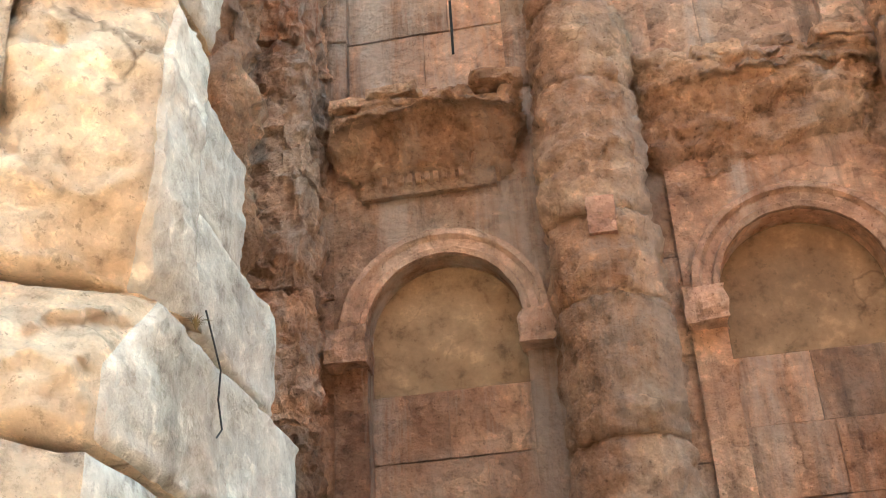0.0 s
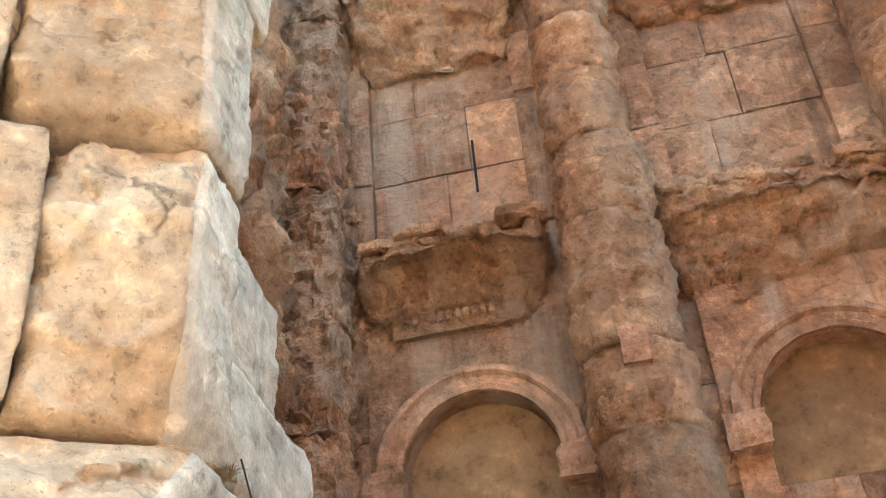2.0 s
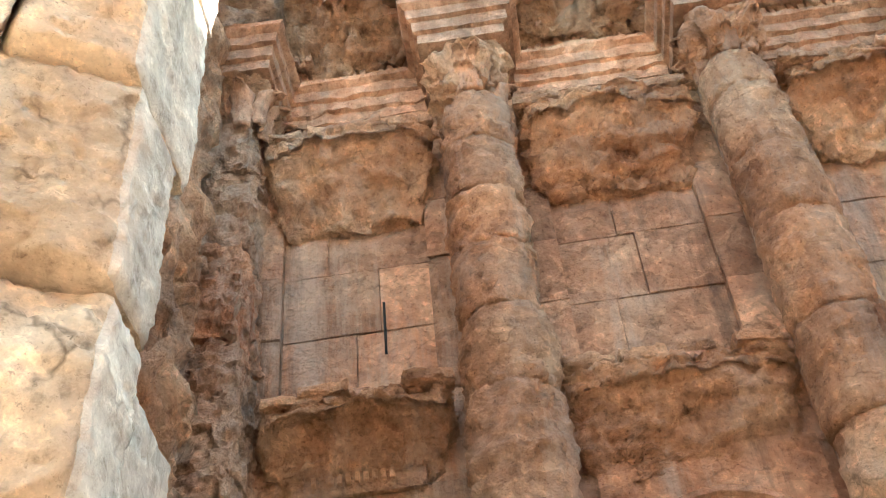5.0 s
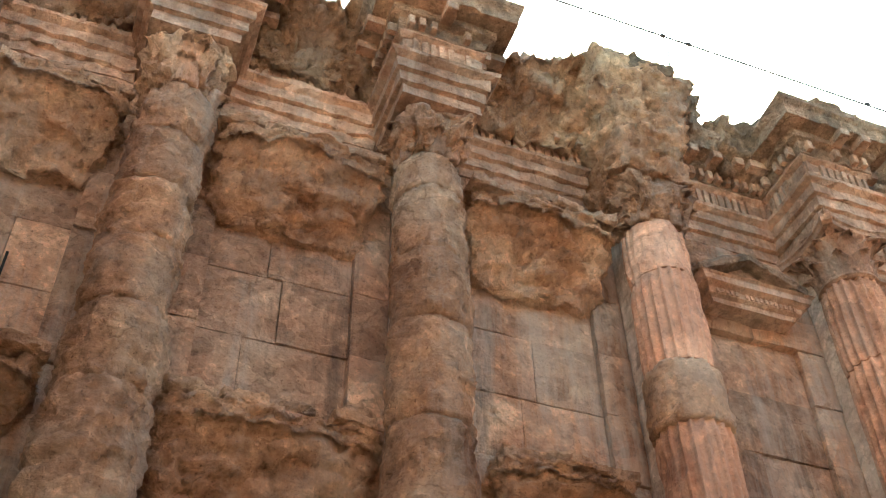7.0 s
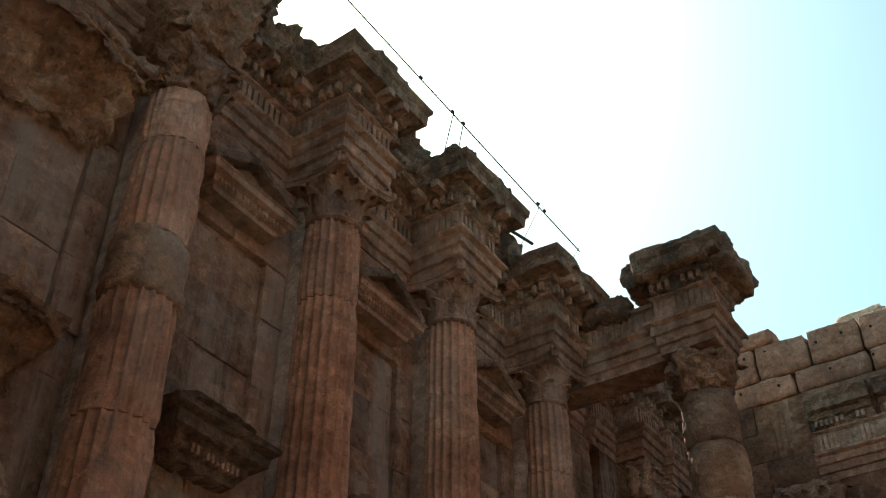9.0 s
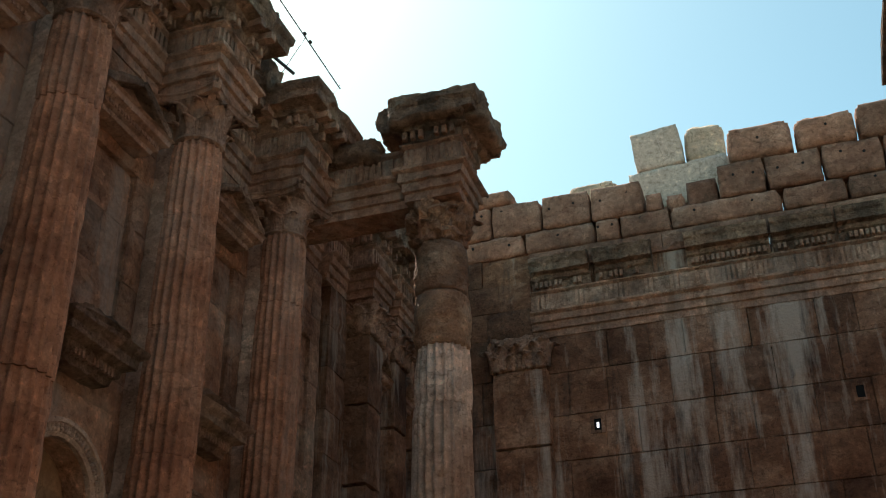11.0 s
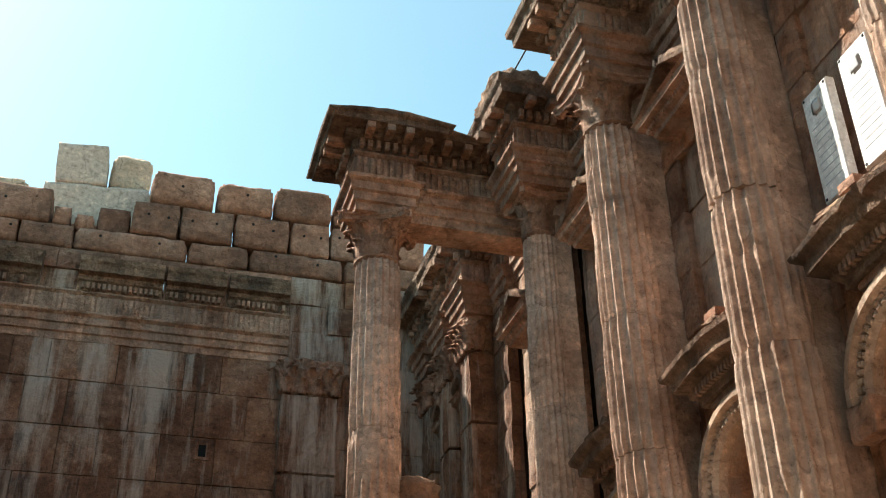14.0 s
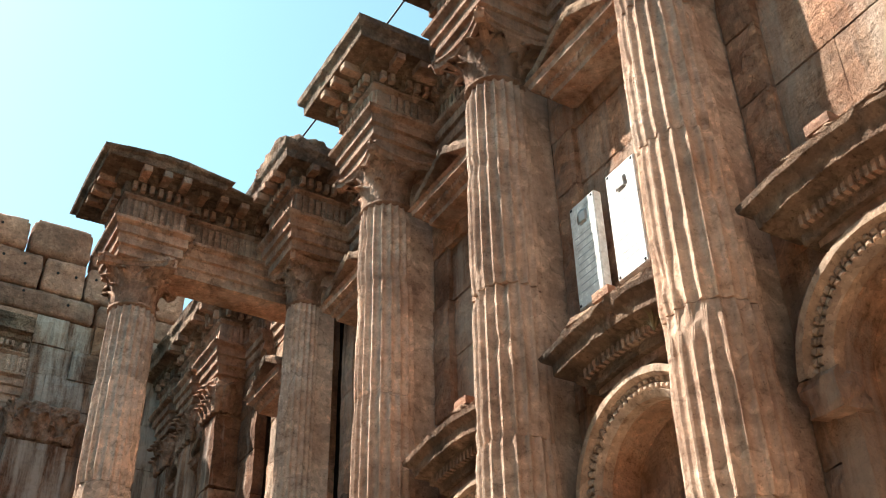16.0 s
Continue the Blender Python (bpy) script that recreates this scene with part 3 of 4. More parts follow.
for k, w, cp in ((0, 0.04, (2.5, 2.0, 0.9)), (1, 0.05, (2.6, 2.0, 1.0)), (3, 0.06, (2.5, 2.0, 1.1)), (4, 0.05, (2.7, 2.1, 1.1)), (5, 0.09, (1.7, 1.4, 0.6))):
    ressaut(SOUTH @ T(k * BAY, 0), 70 + k, w, cap=cp, label="blackened entablature block jutting over a shaded column", skip=0.1 + w * 3)


def worn_block(m, seed):
    """A jutting block whose mouldings are all but gone."""
    e = thing("entablature_block", m, "entablature block worn to a pale streaked lump over a column", "entablature", "entablature blocks over the columns")

    def shape(p, q):
        g = q.z * 0.5 + 0.5
        k = 0.78 + 0.1 * (g > 0.33) + 0.62 * max(0.0, g - 0.55) ** 0.8
        return Vector((p.x * k, p.y if q.y > 0 else p.y * (0.55 + 0.5 * k), p.z - 0.25 * q.x * max(0.0, g - 0.6)))
    v, f = rock(2.0, 2.6, 3.3, seed, 0.15, 0.07, 0.05, shape, 1.6)
    put("mass", mesh_of("mass", v, f, ERODED, True), e, T(0, -0.15, Z0 + 1.62))
    v, f = along([(-0.55, -1.28), (0.55, -1.28)], 0.17, 0.1, 0.0, Z0 + 1.05, Z0 + 1.6, 0.1, 0.15, seed)
    tagged(put("frieze_fluting", mesh_of("frieze_fluting", wear(v, seed, 0.04), f, CARVED), e), kind="stuff")
    v, f = rock(2.1, 1.7, 0.7, seed + 1, 0.15, 0.09, 0.3, None, 1.6)
    put("crown", mesh_of("crown", v, f, CRUST, True), e, T(0.1, -0.8, Z0 + 3.1), "blackened broken top course")


worn_block(SOUTH @ T(2 * BAY, 0), 72)
for k in range(6):
    ressaut(NORTH @ T(0.45 - k * BAY, -0.15), 80 + k, 0.02, cap=(2.6, 2.2, 0.9), label="carved entablature block jutting over a sunlit column", reach=1.25 if k < 5 else 0.85)


def wall_band(m, u0, u1, seed, worn, label, tops, cornice=True, dip=None, skew=0.0):
    e = entablature(m, [(u0, -0.02), (u1, -0.02)], seed, label, worn, cornice, "wall_entablature", "wall entablature between columns", 0.15)
    if not cornice and dip is not None:   # a hollowed, rain-worn mass sweeping out to the blocks on either side
        w = u1 - u0 + 0.5

        def shape(p, q):
            g = q.z * 0.5 + 0.5
            out = 0.8 * g ** 1.7 + 0.45 * abs(q.x) ** 2.5 * g
            sag = dip * max(0.0, 1 - abs(q.x - skew) * 1.15) * g
            return Vector((p.x, p.y - (out if q.y < 0 else 0.0) * min(1.0, -q.y + 0.3), p.z - sag))
        v, f = rock(w, 1.5, 2.1, seed + 7, 0.26, 0.065, 0.04, shape, 1.7)
        put("eroded_cornice", mesh_of("eroded_cornice", v, f, ERODED, True), e, T((u0 + u1) / 2, 0.5, Z0 + 2.35), "cornice worn to a hollow ragged mass")
        row_of(e, "dentil", [(u0 + 0.05, -0.02), (u0 + 0.8, -0.02)], 0.2, 0.12, 0.22, Z0 + 1.5, Z0 + 1.66, 0.12, 0.3, seed, CARVED)
        row_of(e, "dentil", [(u1 - 0.8, -0.02), (u1 - 0.05, -0.02)], 0.2, 0.12, 0.22, Z0 + 1.5, Z0 + 1.66, 0.12, 0.3, seed + 1, CARVED)
    for i, (u, w, d, h, z) in enumerate(tops):
        v, f = rock(w, d, h, seed + i, 0.22, 0.1, 0.3, None, 1.3)
        put("broken_course", mesh_of("broken_course", v, f, CRUST, True), e, T(u, 0.1, z), "ragged weathered top stones")
    return e


for k in range(-1, 6):
    u0, u1 = k * BAY + 0.78, (k + 1) * BAY - 0.78
    c, rnd = (u0 + u1) / 2, random.Random(k + 40)
    ruined = k < 2
    tops = [(c - 0.9, 1.9, 1.9, 1.6, (19.9 if k < 2 else 20.1) + rnd.uniform(-0.2, 0.3)), (c + 0.8, 1.9, 1.8, 1.5, (19.8 if k < 2 else 20.0) + rnd.uniform(-0.2, 0.3))]
    wall_band(SOUTH, u0, u1, 90 + k, 0.1 if ruined else 0.05, "ruined entablature along the shaded wall top" if ruined else "stepped entablature along the shaded wall", [] if ruined else tops, not ruined, (1.0, 0.75, 0.4)[k + 1] if ruined else None, (0.1, 0.0, -0.3)[k + 1] if ruined else 0.0)
for k in range(-1, 6):
    u0, u1 = -(k + 1) * BAY + 0.78, -k * BAY - 0.78
    c, rnd = (u0 + u1) / 2, random.Random(k + 60)
    wall_band(NORTH, u0, u1, 110 + k, 0.02, "stepped entablature along the sunlit wall", [(c, 2.9, 1.4, 0.8, 19.9 + rnd.uniform(-0.2, 0.2))])


def beam(p, wall_x, seed, worn, label, cornice=True):
    """The beam from a free column back to the side wall."""
    x, y = p
    s = 1 if wall_x > x else -1
    xa, xb = x - s * 0.78, wall_x
    xc = x + s * 0.78
    path = [(xb, y + 0.5), (xc, y + 0.5), (xc, y + 0.78), (xa, y + 0.78), (xa, y - 0.78), (xc, y - 0.78), (xc, y - 0.5), (xb, y - 0.5)]
    if s < 0:
        path = path[::-1]
    # outwards must be away from the beam
    e = entablature(Matrix(), path, seed, label, worn, cornice, "projecting_beam", "beams from free columns to the walls", reach=1.3, sink=lambda a, b: min(0.75, 0.42 * max(0.0, math.hypot(a - x, b - y) - 0.9)))
    v, f = box(min(xa, xb) + 0.06, max(xa, xb) - 0.06, y - 0.46, y + 0.46, Z0 + 0.01, Z0 + (2.9 if cornice else 1.9))
    put("core", mesh_of("core", v, f, CARVED), e)
    if not cornice:   # the cornice survives over the column alone
        part_path = [(xc, y - 0.78), (xa, y - 0.78), (xa, y + 0.78), (xc, y + 0.78), (xc, y + 0.7)]
        if path[0][1] > y:
            part_path = part_path[::-1]
        v, f = sweep(CORN, fine_path(part_path))
        put("cornice", mesh_of("cornice", wear(v, seed + 2, 0.12), f, CRUST), e, None, "blackened cornice left over the column")
        row_of(e, "dentil", part_path, 0.2, 0.12, 0.11, Z0 + 1.8, Z0 + 2.04, 0.14, 0.2, seed, CARVED)
    v, f = box(x - 0.74, x + 0.74, y - 0.74, y + 0.74, Z0 + 0.01, Z0 + (2.9 if cornice else 1.9))
    put("core", mesh_of("core", v, f, CARVED), e)
    return e


bn = beam(FREE_N, XN + 0.3, 130, 0.015, "carved stone beam with overhanging cornice on a free column")
bs = beam(FREE_S, XS - 0.3, 131, 0.07, "worn stone beam with a blackened crown on a free column", False)
for e, p, s, sz in ((bn, FREE_N, 141, (3.0, 2.7, 0.9)), (bs, FREE_S, 142, (3.1, 2.9, 1.2))):
    v, f = rock(*sz, s, 0.12, 0.11, 0.35, None, 1.3)
    put("crown", mesh_of("crown", v, f, CRUST, True), e, T(p[0], p[1], Z0 + (2.58 if s == 141 else 2.6)), "rounded blackened crown of the cornice")


for i, (x, z) in enumerate(((-11.5, 19.1), (-10.2, 19.0))):
    v, f = rock(1.5, 1.7, 0.8, 145 + i, 0.12, 0.11, 0.2, None, 1.4)
    put("broken_course", mesh_of("broken_course", v, f, CRUST, True), bs, T(x, FREE_S[1], z), "ragged stones on the beam")


# ---- niches ----
def arch_pts(r, n=18):
    return [(-r * math.cos(math.pi * i / n), r * math.sin(math.pi * i / n)) for i in range(n + 1)]


def arched_niche(m, seed, label, group, mat, r=1.0, spring=7.4, foot=4.0, fancy=True, band=1.0, out_k=1.0):
    """A round-headed recess: surround with the hole cut through, moulded archivolt, impost blocks, back."""
    a = thing("arched_niche", m, label, "niche", group)
    half, top, d = 1.42, 9.35, (0.36 if not fancy else 0.5)
    arc = [(x, spring + z) for x, z in arch_pts(r)]
    inner = [(-r, foot)] + arc + [(r, foot)]
    outer = [(-half, foot)] + [(-half if abs(x) > r * 0.999 and x < 0 else half if abs(x) > r * 0.999 else max(-half, min(half, x * 1.6)), spring if abs(x) > r * 0.999 else top) for x, z in arch_pts(r)] + [(half, foot)]
    vs = [(x, 0, z) for x, z in inner] + [(x, 0, z) for x, z in outer] + [(x, d, z) for x, z in inner]
    n, fs = len(inner), []
    for i in range(n - 1):
        fs += [(i, i + 1, n + i + 1, n + i), (i + 1, i, 2 * n + i, 2 * n + i + 1)]
    vs += [(-half, d, foot), (-half, d, top), (half, d, top), (half, d, foot)]
    o = 3 * n
    put("surround", mesh_of("surround", wear(vs, seed, 0.015), fs, mat), a)
    v, f = box(-half, half, d - 0.003, d + 0.2, foot, top)
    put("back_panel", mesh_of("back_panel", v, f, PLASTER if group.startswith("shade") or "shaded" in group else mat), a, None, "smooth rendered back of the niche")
    lay(a, Matrix(), -r, r, foot, spring - 0.75, OCHRE, seed, 0.9, 0.9, 0.02, 0.12, d - 0.1)
    # archivolt
    prof = [(0.0, 0.0), (0.0, 0.07), (0.07, 0.1), (0.1, 0.055), (0.2, 0.065), (0.25, 0.13), (0.33, 0.13), (0.34, 0.0)]
    av, af = [], []
    pts = arch_pts(1.0, 30)
    for cx, cz in pts:
        for o_, out in prof:
            av.append((cx * (r + o_ * band), -out * (1.5 if fancy else 1.0) * out_k, spring + cz * (r + o_ * band)))
    kk = len(prof)
    for i in range(len(pts) - 1):
        for j in range(kk - 1):
            af.append((i * kk + j, i * kk + j + 1, (i + 1) * kk + j + 1, (i + 1) * kk + j))
    put("archivolt", mesh_of("archivolt", wear(av, seed, 0.012 if fancy else 0.035), af, ORNAMENT if fancy else CARVED), a, None, "moulded arch band")
    if fancy:
        knobs = []
        for i in range(64):
            t = math.pi * (i // 2 + 0.5) / 32
            k = r + (0.12 + 0.075 * (i % 2)) * band
            cx, cz = -math.cos(t) * k, math.sin(t) * k
            y0 = -0.1 * out_k - 0.045
            b, bf = box(-0.045, 0.045, y0 - 0.03, y0 + 0.08, -0.04, 0.04, 0.022)
            ca, sa_ = math.cos(t), math.sin(t)
            knobs.append(([(cx + x * sa_ - z * ca, y, spring + cz + x * ca + z * sa_) for x, y, z in b], bf))
        v, f = joined(knobs)
        tagged(put("scroll_ornament", mesh_of("scroll_ornament", wear(v, seed, 0.02), f, ORNAMENT), a), kind="stuff")
    for s in (-1, 1):
        v, f = rock(0.55, 0.5, 0.5, seed + s, 0.05, 0.08, 0.04)
        put("impost", mesh_of("impost", v, f, CARVED), a, T(s * (r + 0.22), -0.05, spring - 0.22), "worn impost block")
    return a


def ruined_ledge(m, seed, label, group, w=2.7, d=1.1, h=1.4, dent=False):
    """A broken-off niche pediment: a craggy mass tapering down to the wall, with rests of dentils."""
    a = thing("ruined_pediment", m, label, "pediment", group)

    def shape(p, q):
        g = q.z * 0.5 + 0.5
        k = 0.06 + 0.94 * min(1.0, g * 1.2) ** 1.05
        bed = math.floor(g * 5.2 + 0.5 * noise.noise(Vector((q.x * 1.3, seed, 0)))) / 5.2 - g
        k += 0.55 * bed
        return Vector((p.x * (0.8 + 0.2 * min(1, g * 1.4)), p.y if q.y > 0 else p.y * k * (1.02 - 0.3 * q.x * q.x), p.z + (0.16 * q.y if g > 0.8 else 0)))
    v, f = rock(w, d * 2, h, seed, 0.14, 0.055, 0.06, shape, 1.9)
    put("mass", mesh_of("mass", v, f, ERODED, True), a)
    rnd = random.Random(seed)
    for i in range(4):
        sx, sz = rnd.uniform(0.5, 0.9), rnd.uniform(0.13, 0.22)
        v, f = rock(sx, d * rnd.uniform(0.8, 1.2), sz, seed + 10 + i, 0.05, 0.06, 0.05, None, 2.4)
        put("broken_stone", mesh_of("broken_stone", v, f, ERODED), a, T(-w * 0.36 + i * w * 0.24, -d * 0.35, h * 0.46 + rnd.uniform(-0.06, 0.05), rnd.uniform(-12, 12)), "loose broken stone on top")
    if dent:
        v, f = along([(-0.75, -0.16), (0.75, -0.16)], 0.11, 0.06, 0.0, -0.56, -0.43, 0.1, 0.2, seed)
        tagged(put("dentil_moulding", mesh_of("dentil_moulding", wear(v, seed, 0.015), f, ERODED), a), kind="stuff")
        v, f = sweep([(-0.3, -0.68), (0.02, -0.68), (0.05, -0.57), (0.05, -0.42), (-0.3, -0.42)], fine_path([(-0.9, -0.13), (0.9, -0.13)]))
        put("moulding", mesh_of("moulding", wear(v, seed, 0.04), f, ERODED), a)
    return a


LEDGE = [(-0.3, 0.0), (0.08, 0.0), (0.1, 0.14), (0.2, 0.2), (0.22, 0.34), (0.42, 0.42), (0.44, 0.6), (0.56, 0.7), (0.58, 0.78), (-0.3, 0.86)]


def ledge(m, seed, label, group, half=1.3, curved=False, worn=0.03):
    """A projecting cornice over a niche; curved: its top line rises to the middle."""
    a = thing("niche_cornice", m, label, "cornice", group)
    v, f = sweep(LEDGE, fine_path([(-half + 0.5, 0.1), (-half + 0.5, -0.3), (half - 0.5, -0.3), (half - 0.5, 0.1)], 0.14))
    if curved:
        v = [(x, y, z + 0.16 * max(0, 1 - (x / half) ** 2)) for x, y, z in v]
    put("cornice", mesh_of("cornice", wear(v, seed, worn), f, CRUST), a)
    v, f = along([(-half + 0.5, -0.3), (half - 0.5, -0.3)], 0.11, 0.06, 0.1, 0.15, 0.3, 0.12, 0.1, seed)
    if curved:
        v = [(x, y, z + 0.16 * max(0, 1 - (x / half) ** 2)) for x, y, z in v]
    tagged(put("dentil_moulding", mesh_of("dentil_moulding", v, f, CARVED), a), kind="stuff")
    v, f = rock(2 * half - 0.3, 0.75, 0.3, seed, 0.08, 0.12, 0.3)
    put("top", mesh_of("top", v, f, CRUST), a, T(0, -0.38, 0.98 + (0.1 if curved else 0)), "lichened broken upper edge")
    v, f = box(-half + 0.55, half - 0.55, -0.28, 0.3, 0.01, 0.8)
    put("core", mesh_of("core", v, f, CARVED), a)
    return a


def pediment(m, seed, label, group, half=1.18, rise=0.62, broken=False):
    """A triangular pediment with a moulded soffit cornice and raking cornices."""
    a = thing("niche_pediment", m, label, "pediment", group)
    prof = [(-0.2, 0.0), (0.0, 0.0), (0.02, 0.1), (0.1, 0.14), (0.12, 0.24), (0.26, 0.3), (0.28, 0.42), (0.34, 0.46), (-0.2, 0.5)]
    v, f = sweep(prof, fine_path([(-half + 0.3, 0.1), (-half + 0.3, -0.4), (half - 0.3, -0.4), (half - 0.3, 0.1)], 0.14))
    put("cornice", mesh_of("cornice", wear(v, seed, 0.015), f, CARVED), a)
    v, f = along([(-half + 0.3, -0.4), (half - 0.3, -0.4)], 0.1, 0.055, 0.05, 0.15, 0.25, 0.09, 0.05, seed)
    tagged(put("dentil_moulding", mesh_of("dentil_moulding", v, f, CARVED), a), kind="stuff")
    t = [(-half, -0.36, 0.5), (half, -0.36, 0.5), (0, -0.36, 0.5 + rise), (-half, 0.2, 0.5), (half, 0.2, 0.5), (0, 0.2, 0.5 + rise)]
    put("tympanum", mesh_of("tympanum", t, [(0, 1, 2), (5, 4, 3), (0, 2, 5, 3), (1, 4, 5, 2), (0, 3, 4, 1)], CARVED), a)
    for s in (-1, 1):
        if broken and s > 0:
            continue
        le = math.hypot(half, rise)
        v, f = rock(le + 0.1, 0.9, 0.2, seed + s, 0.03, 0.1, 0.08)
        put("raking_cornice", mesh_of("raking_cornice", v, f, CRUST), a, Matrix.Translation((s * half / 2, -0.25, 0.5 + rise / 2 + 0.08)) @ Matrix.Rotation(s * math.atan2(rise, half), 4, "Y"))
    v, f = box(-half + 0.35, half - 0.35, -0.36, 0.3, 0.01, 0.49)
    put("core", mesh_of("core", v, f, CARVED), a)
    return a


SG, NG = "niches of the shaded wall", "niches of the sunlit wall"
for k in range(-1, 5):
    c = (k + 0.5) * BAY
    if k < 1:
        arched_niche(SOUTH @ T(c + (0.1 if k < 0 else 0.15), -0.04), 150 + k, "round-headed niche with ochre rendered back in a ruined wall", "shaded niches", OCHRE, 1.0, 7.35, fancy=False)
    else:
        arched_niche(SOUTH @ T(c, -0.04), 150 + k, "round-headed niche in the shaded limestone wall", "shaded niches", OCHRE)
    if k == -1:
        ruined_ledge(SOUTH @ T(c, 0, 9.95), 160, "broken niche cornice with rests of dentils, brown limestone", SG, 2.7, 0.95, 1.15, True)
    elif k == 0:
        ruined_ledge(SOUTH @ T(c, 0, 9.85), 161, "niche pediment broken to a craggy brown mass", SG, 3.2, 0.55, 1.7)
    elif k == 1:
        ruined_ledge(SOUTH @ T(c, 0, 10.0), 162, "niche pediment broken to a pale craggy lump", SG, 2.2, 0.8, 1.3)
    else:
        ledge(SOUTH @ T(c, 0, 9.6), 163 + k, "worn cornice over a shaded niche", SG, 1.12, False, 0.1)
    if k < 2:
        ruined_ledge(SOUTH @ T(c, 0, 15.1), 170 + k, "upper niche pediment eroded to a rounded overhanging mass", SG, 2.9, 1.0, 1.75)
    else:
        pediment(SOUTH @ T(c, 0, 14.95), 175 + k, "triangular niche pediment with moulded soffit in shade", SG)
    cn = 0.45 - (k + 0.5) * BAY
    arched_niche(NORTH @ T(cn, -0.04), 180 + k, "round-headed niche with a carved arch band in sun", NG, OCHRE, 1.05, 7.55, band=1.3, out_k=1.7)
    ledge(NORTH @ T(cn, 0, 9.05), 190 + k, "curved carved cornice above a sunlit arched niche", NG, 1.35, True, 0.045)
    pediment(NORTH @ T(cn, -0.1, 14.95), 200 + k, "triangular pediment with carved soffit on the sunlit wall", NG, 1.25)


# ---- dressed stones of the walls ----
def dress(parent, m, k, sign, mat, seed):
    c = sign * (k + 0.5) * BAY + (0.45 if sign < 0 else 0)
    a, b = c - BAY / 2 + 0.42, c + BAY / 2 - 0.42
    M = Matrix()
    lay(parent, M, a, c - 1.25, 4.0, 9.25, mat, seed, 1.3, 0.8, 0.03)
    lay(parent, M, c + 1.25, b, 4.0, 9.25, mat, seed + 1, 1.3, 0.8, 0.03)
    lay(parent, M, a, b, 9.25, 10.9, mat, seed + 2, 0.85, 1.6, 0.03)
    lay(parent, M, a, c - 1.15, 10.9, 14.7, mat, seed + 3, 1.27, 0.7, 0.02)
    lay(parent, M, c + 1.15, b, 10.9, 14.7, mat, seed + 4, 1.27, 0.7, 0.02)
    lay(parent, M, c - 1.15, c + 1.15, 10.9, 14.7, mat, seed + 5, 1.27, 1.2, 0.025, 0.2, 0.14)
    lay(parent, M, a, b, 14.7, ABACUS, mat, seed + 6, 0.87, 1.3, 0.025)


for k in range(-1, 6):
    dress(wall_s, SOUTH, k, 1, OCHRE, 300 + 10 * k)
    dress(wall_n, NORTH, k, -1, OCHRE, 400 + 10 * k)
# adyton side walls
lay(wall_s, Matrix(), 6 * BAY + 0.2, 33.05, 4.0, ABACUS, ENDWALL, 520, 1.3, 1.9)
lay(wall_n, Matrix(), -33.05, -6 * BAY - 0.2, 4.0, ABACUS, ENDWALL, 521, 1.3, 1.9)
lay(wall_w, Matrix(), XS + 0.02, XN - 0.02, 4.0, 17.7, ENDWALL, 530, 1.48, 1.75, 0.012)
lay(wall_e, Matrix(), 6.0, 12.6, 2.0, 20.0, OCHRE, 540, 1.6, 1.5, 0.06)


# ---- end wall: entablature, parapet of big blocks, pilasters, windows ----
def end_entablature():
    e = entablature(WEST @ T(0, 0, 0.5), [(-7.95, -0.05), (4.47, -0.05)], 210, "weathered entablature with broken cornice on the end wall", 0.035, False, "end_wall_entablature", "", 0.4)
    for a, b, s in ((-7.85, -5.8, 211), (-5.6, -3.65, 212), (-2.5, 0.2, 213), (0.3, 2.25, 214), (2.35, 4.4, 215)):
        prof = [(o * 0.75, z + 0.02) for o, z in CORN]
        v, f = sweep(prof, fine_path([(a, -0.05), (b, -0.05)]))
        put("cornice", mesh_of("cornice", wear(v, s, 0.09 if s < 213 else 0.05), f, CRUST), e, None, "blackened length of cornice")
        row_of(e, "dentil", [(a + 0.1, -0.05), (b - 0.1, -0.05)], 0.16, 0.1, 0.1, Z0 + 1.8, Z0 + 2.02, 0.12, 0.35 if s < 213 else 0.06, s, CARVED)
    return e


end_entablature()
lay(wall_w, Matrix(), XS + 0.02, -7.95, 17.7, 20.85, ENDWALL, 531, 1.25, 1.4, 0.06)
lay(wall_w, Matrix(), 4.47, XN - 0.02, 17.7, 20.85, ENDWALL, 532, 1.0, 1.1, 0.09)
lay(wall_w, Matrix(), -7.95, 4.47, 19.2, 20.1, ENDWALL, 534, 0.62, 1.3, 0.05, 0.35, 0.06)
lay(wall_w, Matrix(), -7.95, 4.47, 20.1, 20.85, PARAPET, 533, 0.85, 1.8, 0.04)
hole_v = [(0.05 * math.cos(i * math.pi / 4), 0.0, 0.05 * math.sin(i * math.pi / 4)) for i in range(8)] + [(0.05 * math.cos(i * math.pi / 4), 0.1, 0.05 * math.sin(i * math.pi / 4)) for i in range(8)]
HOLE = mesh_of("clamp_hole", hole_v, [tuple(range(8))] + [(i, i + 8, (i + 1) % 8 + 8, (i + 1) % 8) for i in range(8)], plain("hole_dark", (0.012, 0.01, 0.009), 1.0))


